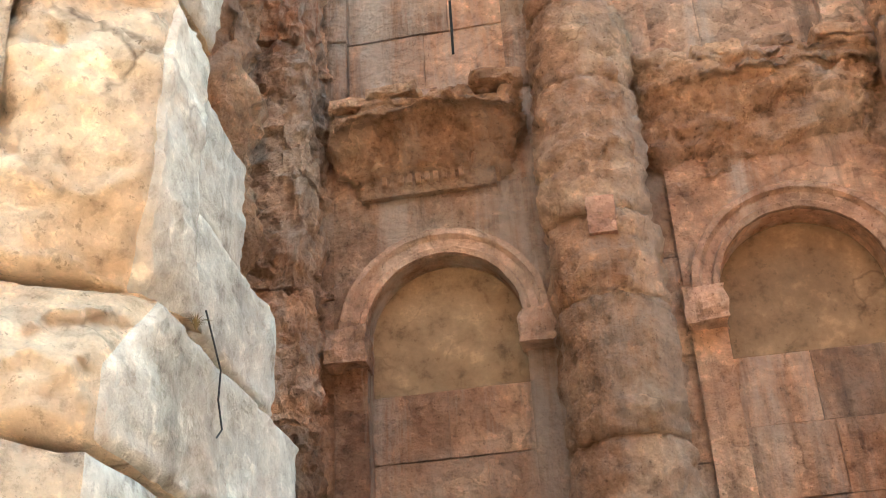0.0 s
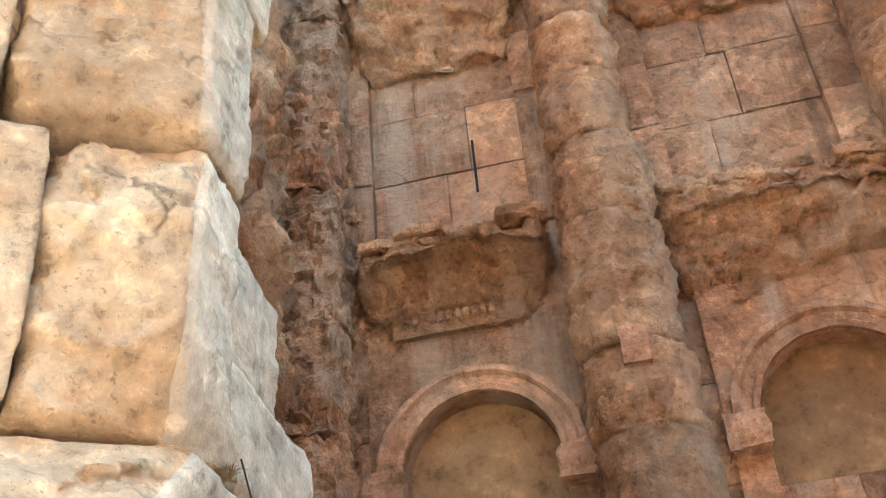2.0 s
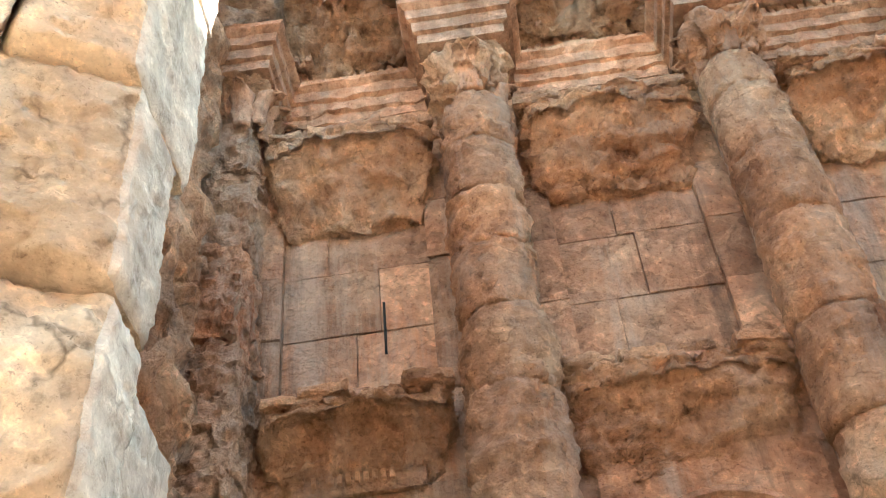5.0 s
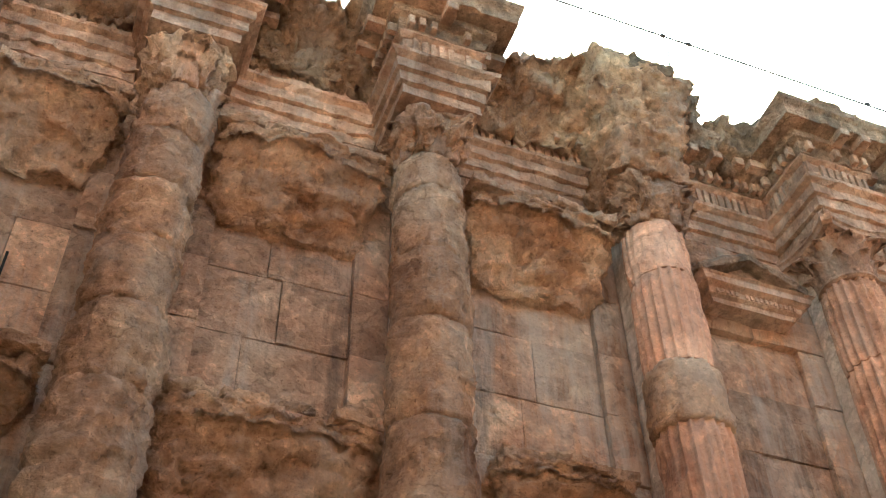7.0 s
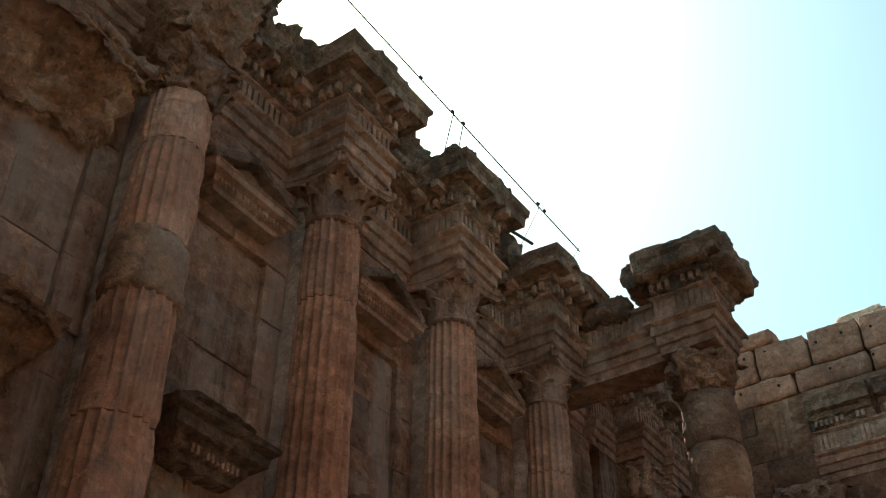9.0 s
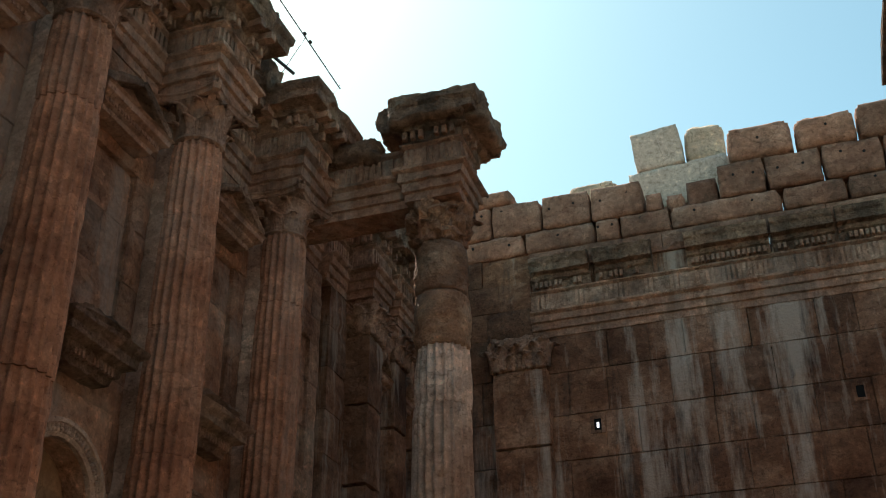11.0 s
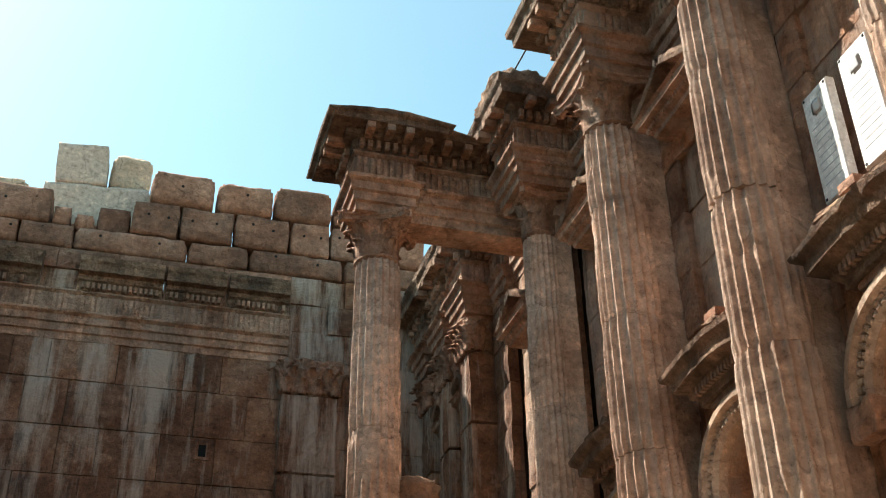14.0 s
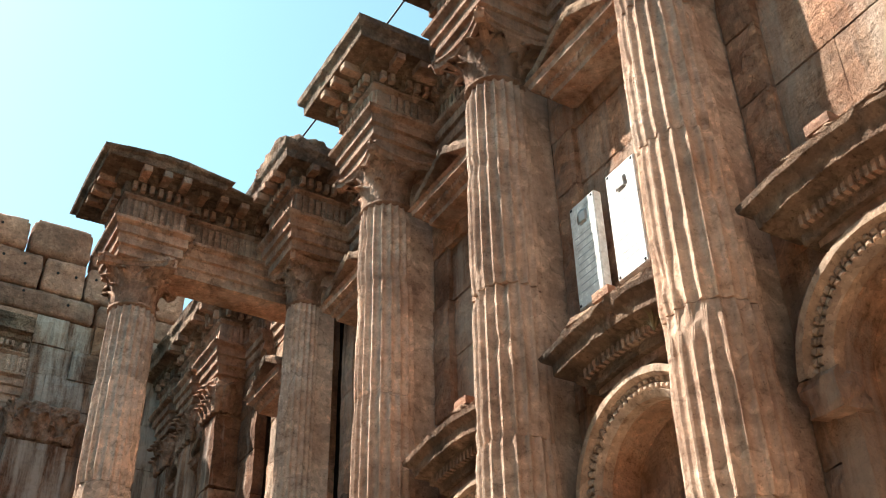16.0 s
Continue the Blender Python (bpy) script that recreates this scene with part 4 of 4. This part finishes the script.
def big_block(x0, x1, z0, z1, seed, label, mat=PARAPET, y=0.0, depth=1.2, holes=2, tilt=0.0, round_=0.06):
    x0, x1 = 0.97 * x0 + 0.1, 0.97 * x1 + 0.1
    b = thing("parapet_block", WEST @ Matrix.Translation(((x0 + x1) / 2, y + depth / 2, (z0 + z1) / 2)) @ Matrix.Rotation(radians(tilt), 4, "Y"), label, "stone block", "blocks of the parapet")
    w, h = x1 - x0 - 0.03, z1 - z0 - 0.02
    v, f = rock(w, depth, h, seed, 0.035, 0.16, round_, None, 1.2)
    put("body", mesh_of("body", v, f, mat, True), b)
    rnd = random.Random(seed)
    for k in range(holes):
        put("clamp_hole", HOLE, b, T(w * ((k + 0.5) / max(1, holes) - 0.5) + rnd.uniform(-0.15, 0.15), -depth / 2 - 0.012, h * rnd.uniform(0.05, 0.28)), "dark drilled hole")
    return b


LOWROW = [(-12.6, -10.96), (-10.96, -8.46), (-8.46, -5.8), (-5.8, -4.9), (-4.9, -3.08), (-3.08, 0.78), (0.78, 2.95), (2.95, 6.4), (6.4, 9.5)]
MIDROW = [(-12.6, -10.96), (-10.96, -9.68), (-9.68, -7.75), (-7.75, -5.9), (-5.9, -3.96), (-1.28, 0.37), (0.37, 2.33), (2.33, 4.36), (4.36, 5.85), (5.85, 7.7), (7.7, 9.5)]
TOPROW = [(-10.4, -8.85, 23.8), (-0.78, 1.53, 24.55), (1.6, 3.68, 24.45), (3.72, 5.9, 24.6), (5.95, 8.4, 24.4)]
for i, (a, b) in enumerate(LOWROW):
    big_block(a, b, 20.87, 21.74, 600 + i, "long pale limestone block under the parapet", holes=2 if i % 2 else 1)
for i, (a, b) in enumerate(MIDROW):
    big_block(a, b, 21.76, 23.12, 620 + i, "squared limestone parapet block with drilled holes", holes=2)
for i, (a, b, t) in enumerate(TOPROW):
    big_block(a, b, 23.14, t, 640 + i, "rounded grey limestone block on top of the parapet", holes=1, round_=0.14)
big_block(-3.9, -3.3, 21.76, 22.5, 651, "small broken stone in the parapet gap", holes=0, y=0.1)
big_block(-3.2, -2.5, 21.76, 22.45, 652, "small broken stone in the parapet gap", holes=0, y=0.2, round_=0.2)
big_block(-2.45, -1.3, 21.76, 22.95, 653, "reddish block set back in the parapet gap", holes=0, y=0.5)
big_block(-6.95, -5.05, 23.3, 24.3, 654, "pale rounded stone behind the parapet", PALE, 1.4, 1.0, 0, 0, 0.15)
big_block(-4.55, -0.7, 22.6, 24.35, 655, "freshly cut grey stone slab behind the parapet", NEWSTONE, 1.3, 1.2, 0, -3.5, 0.03)
big_block(-4.3, -2.42, 24.3, 26.05, 656, "freshly cut grey square stone block", NEWSTONE, 1.3, 1.3, 0, -3.5, 0.02)
big_block(-2.35, -0.82, 24.35, 25.95, 657, "broken pale stone block on the wall top", PALE, 1.4, 1.0, 0, 2, 0.18)
v, f = box(-4.25, -0.65, 1.35, 2.5, 20.0, 22.7)
put("backing_masonry", mesh_of("backing_masonry", v, f, PARAPET), wall_w)
v, f = box(-6.7, -4.35, 1.45, 2.4, 20.0, 23.35)
put("backing_masonry", mesh_of("backing_masonry", v, f, PARAPET), wall_w)


def window_slot(name, x, z, lit, label):
    w = tagged(put(name, None, None, WEST @ T(x, -0.02, z) @ Matrix.Scale(0.72, 4)), label, "window", kind="structure")
    pieces = [box(-0.32, -0.16, -0.01, 0.3, -0.4, 0.4), box(0.16, 0.32, -0.01, 0.3, -0.4, 0.4), box(-0.16, 0.16, -0.01, 0.3, 0.27, 0.4), box(-0.16, 0.16, -0.01, 0.3, -0.4, -0.27)]
    for v, f in pieces:
        put("window_frame", mesh_of("window_frame", v, f, ENDWALL), w)
    v, f = box(-0.16, 0.16, 0.012, 0.02, -0.27, 0.27)
    put("window_opening", mesh_of("window_opening", v, f, plain("deep_dark", (0.004, 0.004, 0.004), 1.0)), w, None, "dark opening")
    if lit:
        me = mesh_of("daylight", *box(-0.05, 0.06, 0.0, 0.01, -0.16, 0.1), DAYLIGHT)
        put("daylight", me, w, None, "bright daylight seen through the slot")
    return w


DAYLIGHT = bpy.data.materials.new("daylight_outside")
DAYLIGHT.use_nodes = True
DAYLIGHT.node_tree.nodes["Principled BSDF"].inputs["Emission Color"].default_value = (0.85, 0.93, 1.0, 1)
DAYLIGHT.node_tree.nodes["Principled BSDF"].inputs["Emission Strength"].default_value = 1.0
window_slot("window_1", -5.98, 14.2, True, "small slot window with daylight behind it")
window_slot("window_2", 2.02, 14.2, False, "small dark square window slot in the end wall")
window_slot("window_3", 4.5, 12.6, False, "small dark putlog slot low on the end wall")


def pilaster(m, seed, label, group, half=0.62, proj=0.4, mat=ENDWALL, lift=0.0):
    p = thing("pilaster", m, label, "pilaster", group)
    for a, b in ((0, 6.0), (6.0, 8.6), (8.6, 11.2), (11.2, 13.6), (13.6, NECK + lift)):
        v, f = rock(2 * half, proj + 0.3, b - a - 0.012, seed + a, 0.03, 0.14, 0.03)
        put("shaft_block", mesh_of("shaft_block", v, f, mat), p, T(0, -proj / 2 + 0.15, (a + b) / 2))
    v, f = rock(2 * half * 1.15, proj + 0.5, ABACUS - NECK, seed, 0.1, 0.09, 0.1, lambda p_, q: Vector((p_.x * (0.92 + 0.12 * q.z), p_.y * (0.9 + 0.15 * q.z), p_.z)), 1.8)
    cap = put("capital", mesh_of("capital", v, f, CARVED), p, T(0, -proj / 2 + 0.1, (NECK + ABACUS) / 2 + lift), "worn leafy pilaster capital")
    h = ABACUS - NECK
    for i in range(4):
        put("leaf", LEAF_LOW, cap, T((i - 1.5) * half * 0.55, -proj / 2 - 0.16, -h / 2))
        if i < 3:
            put("leaf", LEAF_HIGH, cap, T((i - 1) * half * 0.6, -proj / 2 - 0.14, -h / 2 + 0.05))
    for s in (-1, 1):
        put("leaf", LEAF_HIGH, cap, T(s * (half + 0.05), -0.15, -h / 2 + 0.05, s * 90))
    return p


for x in (-8.4, 5.25):
    pilaster(WEST @ T(x, 0), 220 + int(x), "shaded pilaster with blackened capital on the end wall", "end wall pilasters", 0.95, 0.35, lift=0.5)
for k, u in enumerate((27.9, 30.0, 32.1)):
    for name, m in (("s", SOUTH @ T(u, 0)), ("n", NORTH @ T(-u, 0))):
        pilaster(m, 230 + k, "dark pilaster deep in the shaded inner sanctuary", "pilasters of the sanctuary sides", 0.55, 0.75)
        e = ressaut(m, 240 + k, 0.05, 0.7, -0.9, (1.7, 1.3, 0.5), label="shaded entablature block over a sanctuary pilaster", skip=0.2)
for k, u in enumerate((28.95, 31.05)):
    pediment(NORTH @ T(-u, 0, 14.6), 250 + k, "pediment in the dark sanctuary side", NG, 0.7)
    pediment(SOUTH @ T(u, 0, 14.6), 252 + k, "pediment in the dark sanctuary side", SG, 0.7)
wall_band(SOUTH, 25.8, 33.0, 260, 0.08, "stepped entablature along the sanctuary side", [(28, 3.0, 1.4, 0.8, 19.8), (31, 3.0, 1.4, 0.8, 19.6)])
wall_band(NORTH, -33.0, -25.8, 261, 0.08, "stepped entablature along the sanctuary side", [(-28, 3.0, 1.4, 0.8, 19.8), (-31, 3.0, 1.4, 0.8, 19.6)])
pediment(NORTH @ T(-5.5 * BAY, -0.1, 14.6), 256, "pediment under the beam of the free column", NG, 1.1)
# wreck of a statue bracket beside the free column
v, f = rock(1.3, 1.0, 1.6, 265, 0.15, 0.09, 0.35, lambda p_, q: Vector((p_.x * (0.7 + 0.3 * q.z), p_.y, p_.z)), 1.2)
tagged(put("broken_bracket", mesh_of("broken_bracket", v, f, ERODED, True), None, T(6.2, 23.55, 9.6)), "broken golden limestone bracket clinging to the free column", "bracket")


# ---- corner pilaster and the bright pier of the doorway ----
def corner_pilaster():
    c = thing("corner_pilaster", T(0.36, 0.1), "deeply eroded reddish brown corner pilaster with ragged capital", "pilaster")
    zs = (0, 4.2, 5.9, 7.6, 9.3, 11.4, 13.2, 14.8, 16.0)
    for i, (a, b) in enumerate(zip(zs, zs[1:])):
        v, f = rock(1.3, 2.2, b - a - 0.01, 270 + i, 0.1, 0.06 if i else 0.3, 0.01, None, 2.1)
        put("shaft_block", mesh_of("shaft_block", v, f, OCHRE), c, T(-12.25 + 0.06 * (i % 2), -4.72, (a + b) / 2))
    v, f = rock(1.7, 2.6, 1.5, 280, 0.25, 0.08, 0.15, lambda p_, q: Vector((p_.x * (0.9 + 0.2 * q.z), p_.y * (0.95 + 0.1 * q.z), p_.z)), 1.7)
    cap = put("capital", mesh_of("capital", v, f, ERODED, True), c, T(-12.2, -4.7, 16.7), "capital eroded to hanging crags")
    for i in range(4):
        put("leaf", LEAF_HIGH, cap, T(0.75, -0.9 + i * 0.6, -0.9, 90))
        put("leaf", LEAF_HIGH, cap, T(-0.5 + i * 0.35, 1.2, -0.8, 180))
    v, f = rock(1.9, 2.7, 2.6, 281, 0.25, 0.1, 0.15, None, 1.5)
    put("entablature_stump", mesh_of("entablature_stump", v, f, CRUST, True), c, T(-12.2, -4.75, 18.6))
    v, f = sweep([(o, z) for o, z in ARCH], fine_path([(-13.0, -3.3), (-11.25, -3.3), (-11.25, -5.6)][::-1]))
    put("architrave", mesh_of("architrave", wear(v, 282, 0.08), f, CARVED), c)
    return c


corner_pilaster()
v, f = rock(1.2, 2.5, 16, 290, 0.2, 0.14, 0.02, None, 1.2)
tagged(put("stair_tower_face", mesh_of("stair_tower_face", v, f, ERODED, True), None, T(-10.2, -5.2, 10)), "rough brown masonry behind the doorway pier", "masonry", kind="structure")


def quad_block(quad, z0, z1, seed, amp=0.05, step=0.06, cut=None, freq=1.6):
    """A block on a four-cornered plan: front far, front near, side, back. cut(x, y, z) may pull points in."""
    f1, p0, s0, b1 = [Vector((*q, 0)) for q in quad]
    sx, sy, sz = (f1 - p0).length, (s0 - p0).length, z1 - z0
    vs, fs = lattice(sx, sy, sz, step)
    out, keys = [], []
    for p in vs:
        u, w, t = p.x / sx + 0.5, p.y / sy + 0.5, p.z / sz + 0.5
        e = sorted((abs(2 * u - 1), abs(2 * w - 1), abs(2 * t - 1)))[1]
        g = p0 * (1 - u) * (1 - w) + f1 * u * (1 - w) + s0 * (1 - u) * w + b1 * u * w
        cen = (p0 + f1 + s0 + b1) / 4
        z = z0 + (z1 - z0) * t
        k = 0.06 * max(0, (e - 0.8) / 0.2) ** 2
        g = g + (cen - g) * k
        g.z = z - (t - 0.5) * 0.06 * max(0, (e - 0.8) / 0.2)
        if cut:
            g = cut(g, u, w, t)
        rug = amp * (0.95 if w > 0.02 else 0.4)
        out.append(g + rough(g, seed, rug * 0.5, freq) + (g - Vector((cen.x, cen.y, g.z))).normalized() * craggy(g, seed, 1.9) * rug)
        keys.append((u, w))
    return out, fs, keys


def pier():
    c = thing("doorway_pier", T(0, 0, 0.05), "sunlit broken pier of huge yellow and white limestone blocks", "pier")
    t = Vector((0.5, -0.866))
    rows = [  # foot, head, near corner, far corner of the front, split of the side
        (0.0, 3.25, (-4.2, -2.28), (-7.9, -2.32), 1.1), (3.27, 4.28, (-4.32, -2.3), (-7.6, -2.33), 1.3), (4.3, 6.28, (-4.72, -2.3), (-5.42, -2.32), 0.85),
        (6.3, 8.2, (-4.68, -2.28), (-5.5, -2.3), 1.2), (8.22, 10.6, (-4.52, -2.3), (-5.9, -2.32), 0.9), (10.62, 13.4, (-4.45, -2.3), (-6.05, -2.32), 1.3), (13.42, 16.0, (-4.5, -2.35), (-6.2, -2.4), 1.0)]
    for i, (a, b, p0, f1, sp) in enumerate(rows):
        s0 = (p0[0] + t.x * sp, p0[1] + t.y * sp)
        s1 = (p0[0] + t.x * 2.8, p0[1] + t.y * 2.8)
        cut = None
        if i == 2:   # the great block: its lower near corner is broken off, its head leans back
            def cut(g, u, w, k):
                if k < 0.22:
                    g.y -= (0.22 - k) * 0.9 * max(0, 1 - u * 1.5) * max(0, 1 - w)
                    g.x -= (0.22 - k) * 0.9 * max(0, 1 - w * 2)
                if k > 0.75:
                    g.x -= (k - 0.75) * 0.5 * (1 - u)
                return g
        if i == 1:
            def cut(g, u, w, k):
                if k > 0.4:
                    g.x -= (k - 0.4) * 0.9 * max(0, 1 - u * 3)
                return g
        v, f, keys = quad_block((f1, p0, s0, (f1[0], -4.4)), a, b, 300 + i, 0.075, 0.045 if 0 < i < 5 else 0.12, cut, 1.9)
        me = mesh_of("pier_block", v, f, PALE, True)
        me.materials.append(WHITE)
        for poly in me.polygons:
            ws = [keys[q][1] for q in poly.vertices]
            us = [keys[q][0] for q in poly.vertices]
            if max(ws) < 0.001 or min(us) > 0.999:
                poly.material_index = 1
        put("pier_block", me, c, None, "huge block, yellow on its weathered side and white on its dressed face")
        v, f, _ = quad_block((s0, (s0[0] + 0.03, s0[1] - 0.02), s1, (-5.2, -4.4)), a + 0.05 * (i % 3 - 1), b + 0.05 * ((i + 1) % 3 - 1), 320 + i, 0.07, 0.09)
        put("pier_block", mesh_of("pier_block", v, f, PALE, True), c, None, "yellow weathered block")
    # rough white core showing past the dressed face
    for i, (a, b, x0, x1, y) in enumerate([(4.3, 5.2, -5.4, -7.25, -2.42), (5.2, 6.25, -5.6, -6.72, -2.52), (5.95, 6.9, -5.4, -5.9, -2.6), (6.9, 7.5, -5.4, -5.75, -2.5), (9.3, 10.6, -5.85, -6.2, -2.6)]):
        v, f, _ = quad_block(((x1, y), (x0, y + 0.05), (x0, -4.4), (x1, -4.4)), a, b, 340 + i, 0.09, 0.055)
        put("core_stone", mesh_of("core_stone", v, f, WHITE, True), c, None, "rough whitish broken core stone")
    return c


pier()


# ---- wall furniture ----
def marble_tablet(m, w, h, label, frame_side):
    t = thing("marble_tablet", m, label, "tablet", "marble tablets")
    v, f = box(-w / 2, w / 2, -0.16, 0.0, 0, h, 0.02)
    put("slab", mesh_of("slab", v, f, MARBLE), t)
    for i in range(9):
        z = h * (0.66 - i * 0.065)
        k = 0.72 - 0.12 * ((i * 7) % 5) / 5
        put("inscription_line", mesh_of("inscription_line", *box(-w * k / 2, w * k / 2, -0.164, -0.159, z, z + 0.02), LETTER), t, None, "unreadable carved line")
    v, f = rock(w * 0.42, 0.06, w * 0.5, 5, 0.02, 0.05, 0.45)
    put("emblem", mesh_of("emblem", v, f, LETTER, True), t, T(0, -0.16, h * 0.83), "worn carved emblem")
    for x in (-1, 1):
        for z in (0.06, h - 0.06):
            put("bolt", mesh_of("bolt", *box(-0.02, 0.02, -0.175, -0.16, -0.02, 0.02, 0.006), IRON), t, T(x * (w / 2 - 0.06), 0, z))
    return t


marble_tablet(NORTH @ T(-11.22, -0.02, 10.75), 0.66, 2.0, "white marble tablet with inscription in the shade", 1)
marble_tablet(NORTH @ T(-10.2, -0.02, 10.72), 0.72, 2.05, "white marble tablet with inscription in full sun", -1)


def small_block(m, label, size=(0.5, 0.3, 0.16), mat=MARBLE):
    v, f = rock(*size, 9, 0.01, 0.08, 0.06)
    return tagged(put("cut_stone", mesh_of("cut_stone", v, f, mat), None, m), label, "stone", "small cut stones lying on ledges")


for m, z in ((SOUTH @ T(-2.1, -0.45), 10.6), (SOUTH @ T(2.4, -0.3), 10.55), (SOUTH @ T(6.8, -0.4), 10.72)):
    small_block(m @ T(0, 0, z - 0.08), "pale cut stone on a broken ledge", (0.42, 0.3, 0.2), PARAPET)
for u, z in ((-10.5, 10.36), (-14.5, 10.36), (-6.2, 10.38)):
    small_block(NORTH @ T(u, -0.5, z), "pale cut stone lying on a cornice", (0.4, 0.26, 0.16), PARAPET)
v, f = box(-0.018, 0.018, -0.004, 0.05, -0.5, 0.5)
tagged(put("beam_slot", mesh_of("beam_slot", v, f, bpy.data.materials["hole_dark"]), None, SOUTH @ T(-1.75, 0.115, 12.2)), "dark narrow slot cut in the wall", "slot", kind="structure")
v, f = rock(0.34, 0.12, 0.5, 12, 0.01, 0.06, 0.04)
tagged(put("patch_stone", mesh_of("patch_stone", v, f, PARAPET), None, T(-11.03, 0.1, 7.9, 90)), "small pale patch set into a weathered column", "patch")


def cable(name, pts, r, label):
    cu = bpy.data.curves.new(name, "CURVE")
    cu.dimensions, cu.bevel_depth, cu.bevel_resolution = "3D", r, 2
    sp = cu.splines.new("POLY")
    sp.points.add(len(pts) - 1)
    for p, q in zip(sp.points, pts):
        p.co = (*q, 1)
    cu.materials.append(IRON)
    return tagged(put(name, cu), label, "cable")


def strut(parent, a, b, r, name="strut"):
    cu = bpy.data.curves.new(name, "CURVE")
    cu.dimensions, cu.bevel_depth = "3D", r
    sp = cu.splines.new("POLY")
    sp.points.add(1)
    sp.points[0].co, sp.points[1].co = (*a, 1), (*b, 1)
    cu.materials.append(IRON)
    put(name, cu, parent)


rod = thing("lightning_rod_line", Matrix(), "thin dark conductor rod on struts above the shaded wall", "cable")
strut(rod, (-11.65, -2, 23.2), (-11.65, 24.7, 23.0), 0.018, "rod")
for y, foot in ((10.7, 10.4), (18.1, 17.4), (18.6, 18.0), (22.9, 21.2), (25.4, 23.6)):
    strut(rod, (-11.65, y * 0.97, 23.1), (-11.75, foot * 0.97, 19.9 if foot < 22 else 20.3), 0.013)
for y in (10.6, 11.3, 16.5, 18.05, 18.6, 22.8, 23.2):
    v, f = rock(0.11, 0.16, 0.11, 3, 0.0, 0.05, 0.4)
    put("insulator", mesh_of("insulator", v, f, IRON, True), rod, T(-11.65, y * 0.97, 23.12))
strut(rod, (-11.65, 19.6, 20.7), (-11.65, 21.6, 21.25), 0.05, "pole")
cable("conductor_cable", [(8.5, 24.0, 20.4), (8.5, 23.9, 21.1), (8.45, 21.9, 21.1), (8.4, 19.2, 20.85), (8.4, 12, 20.8), (8.4, 4, 20.8)], 0.025, "dark cable running along the sunlit wall top")
cable("hanging_wire", [(-5.42, -2.27, 4.45), (-5.5, -2.25, 4.3), (-5.62, -2.24, 4.15), (-5.58, -2.23, 3.95), (-5.66, -2.23, 3.8), (-5.56, -2.22, 3.72)], 0.006, "loose black wire hanging on the doorway pier")


def tuft(m, seed, label):
    """Dry stems growing from a joint."""
    rnd = random.Random(seed)
    vs, fs = [], []
    for i in range(70):
        a, lean, h = rnd.uniform(0, 6.28), rnd.uniform(0.1, 0.9), rnd.uniform(0.15, 0.45)
        c, s = math.cos(a), math.sin(a)
        o, w = len(vs), 0.008
        tip = (c * lean * h, s * lean * h, h * (1 - lean * 0.5))
        mid = (c * lean * h * 0.4, s * lean * h * 0.4, h * 0.6)
        vs += [(-s * w, c * w, 0), (s * w, -c * w, 0), (mid[0] + s * w, mid[1] - c * w, mid[2]), (mid[0] - s * w, mid[1] + c * w, mid[2]), tip]
        fs += [(o, o + 1, o + 2, o + 3), (o + 3, o + 2, o + 4)]
    return tagged(put("dry_tuft", mesh_of("dry_tuft", vs, fs, DRY), None, m), label, "plant")


tuft(NORTH @ T(-9.5, -0.6, 9.2), 1, "dry brown weed growing from a cornice")
tuft(T(-5.36, -2.3, 4.3) @ Matrix.Diagonal((0.3, 0.3, 0.3, 1)), 2, "small green-grey weed in a joint of the pier")
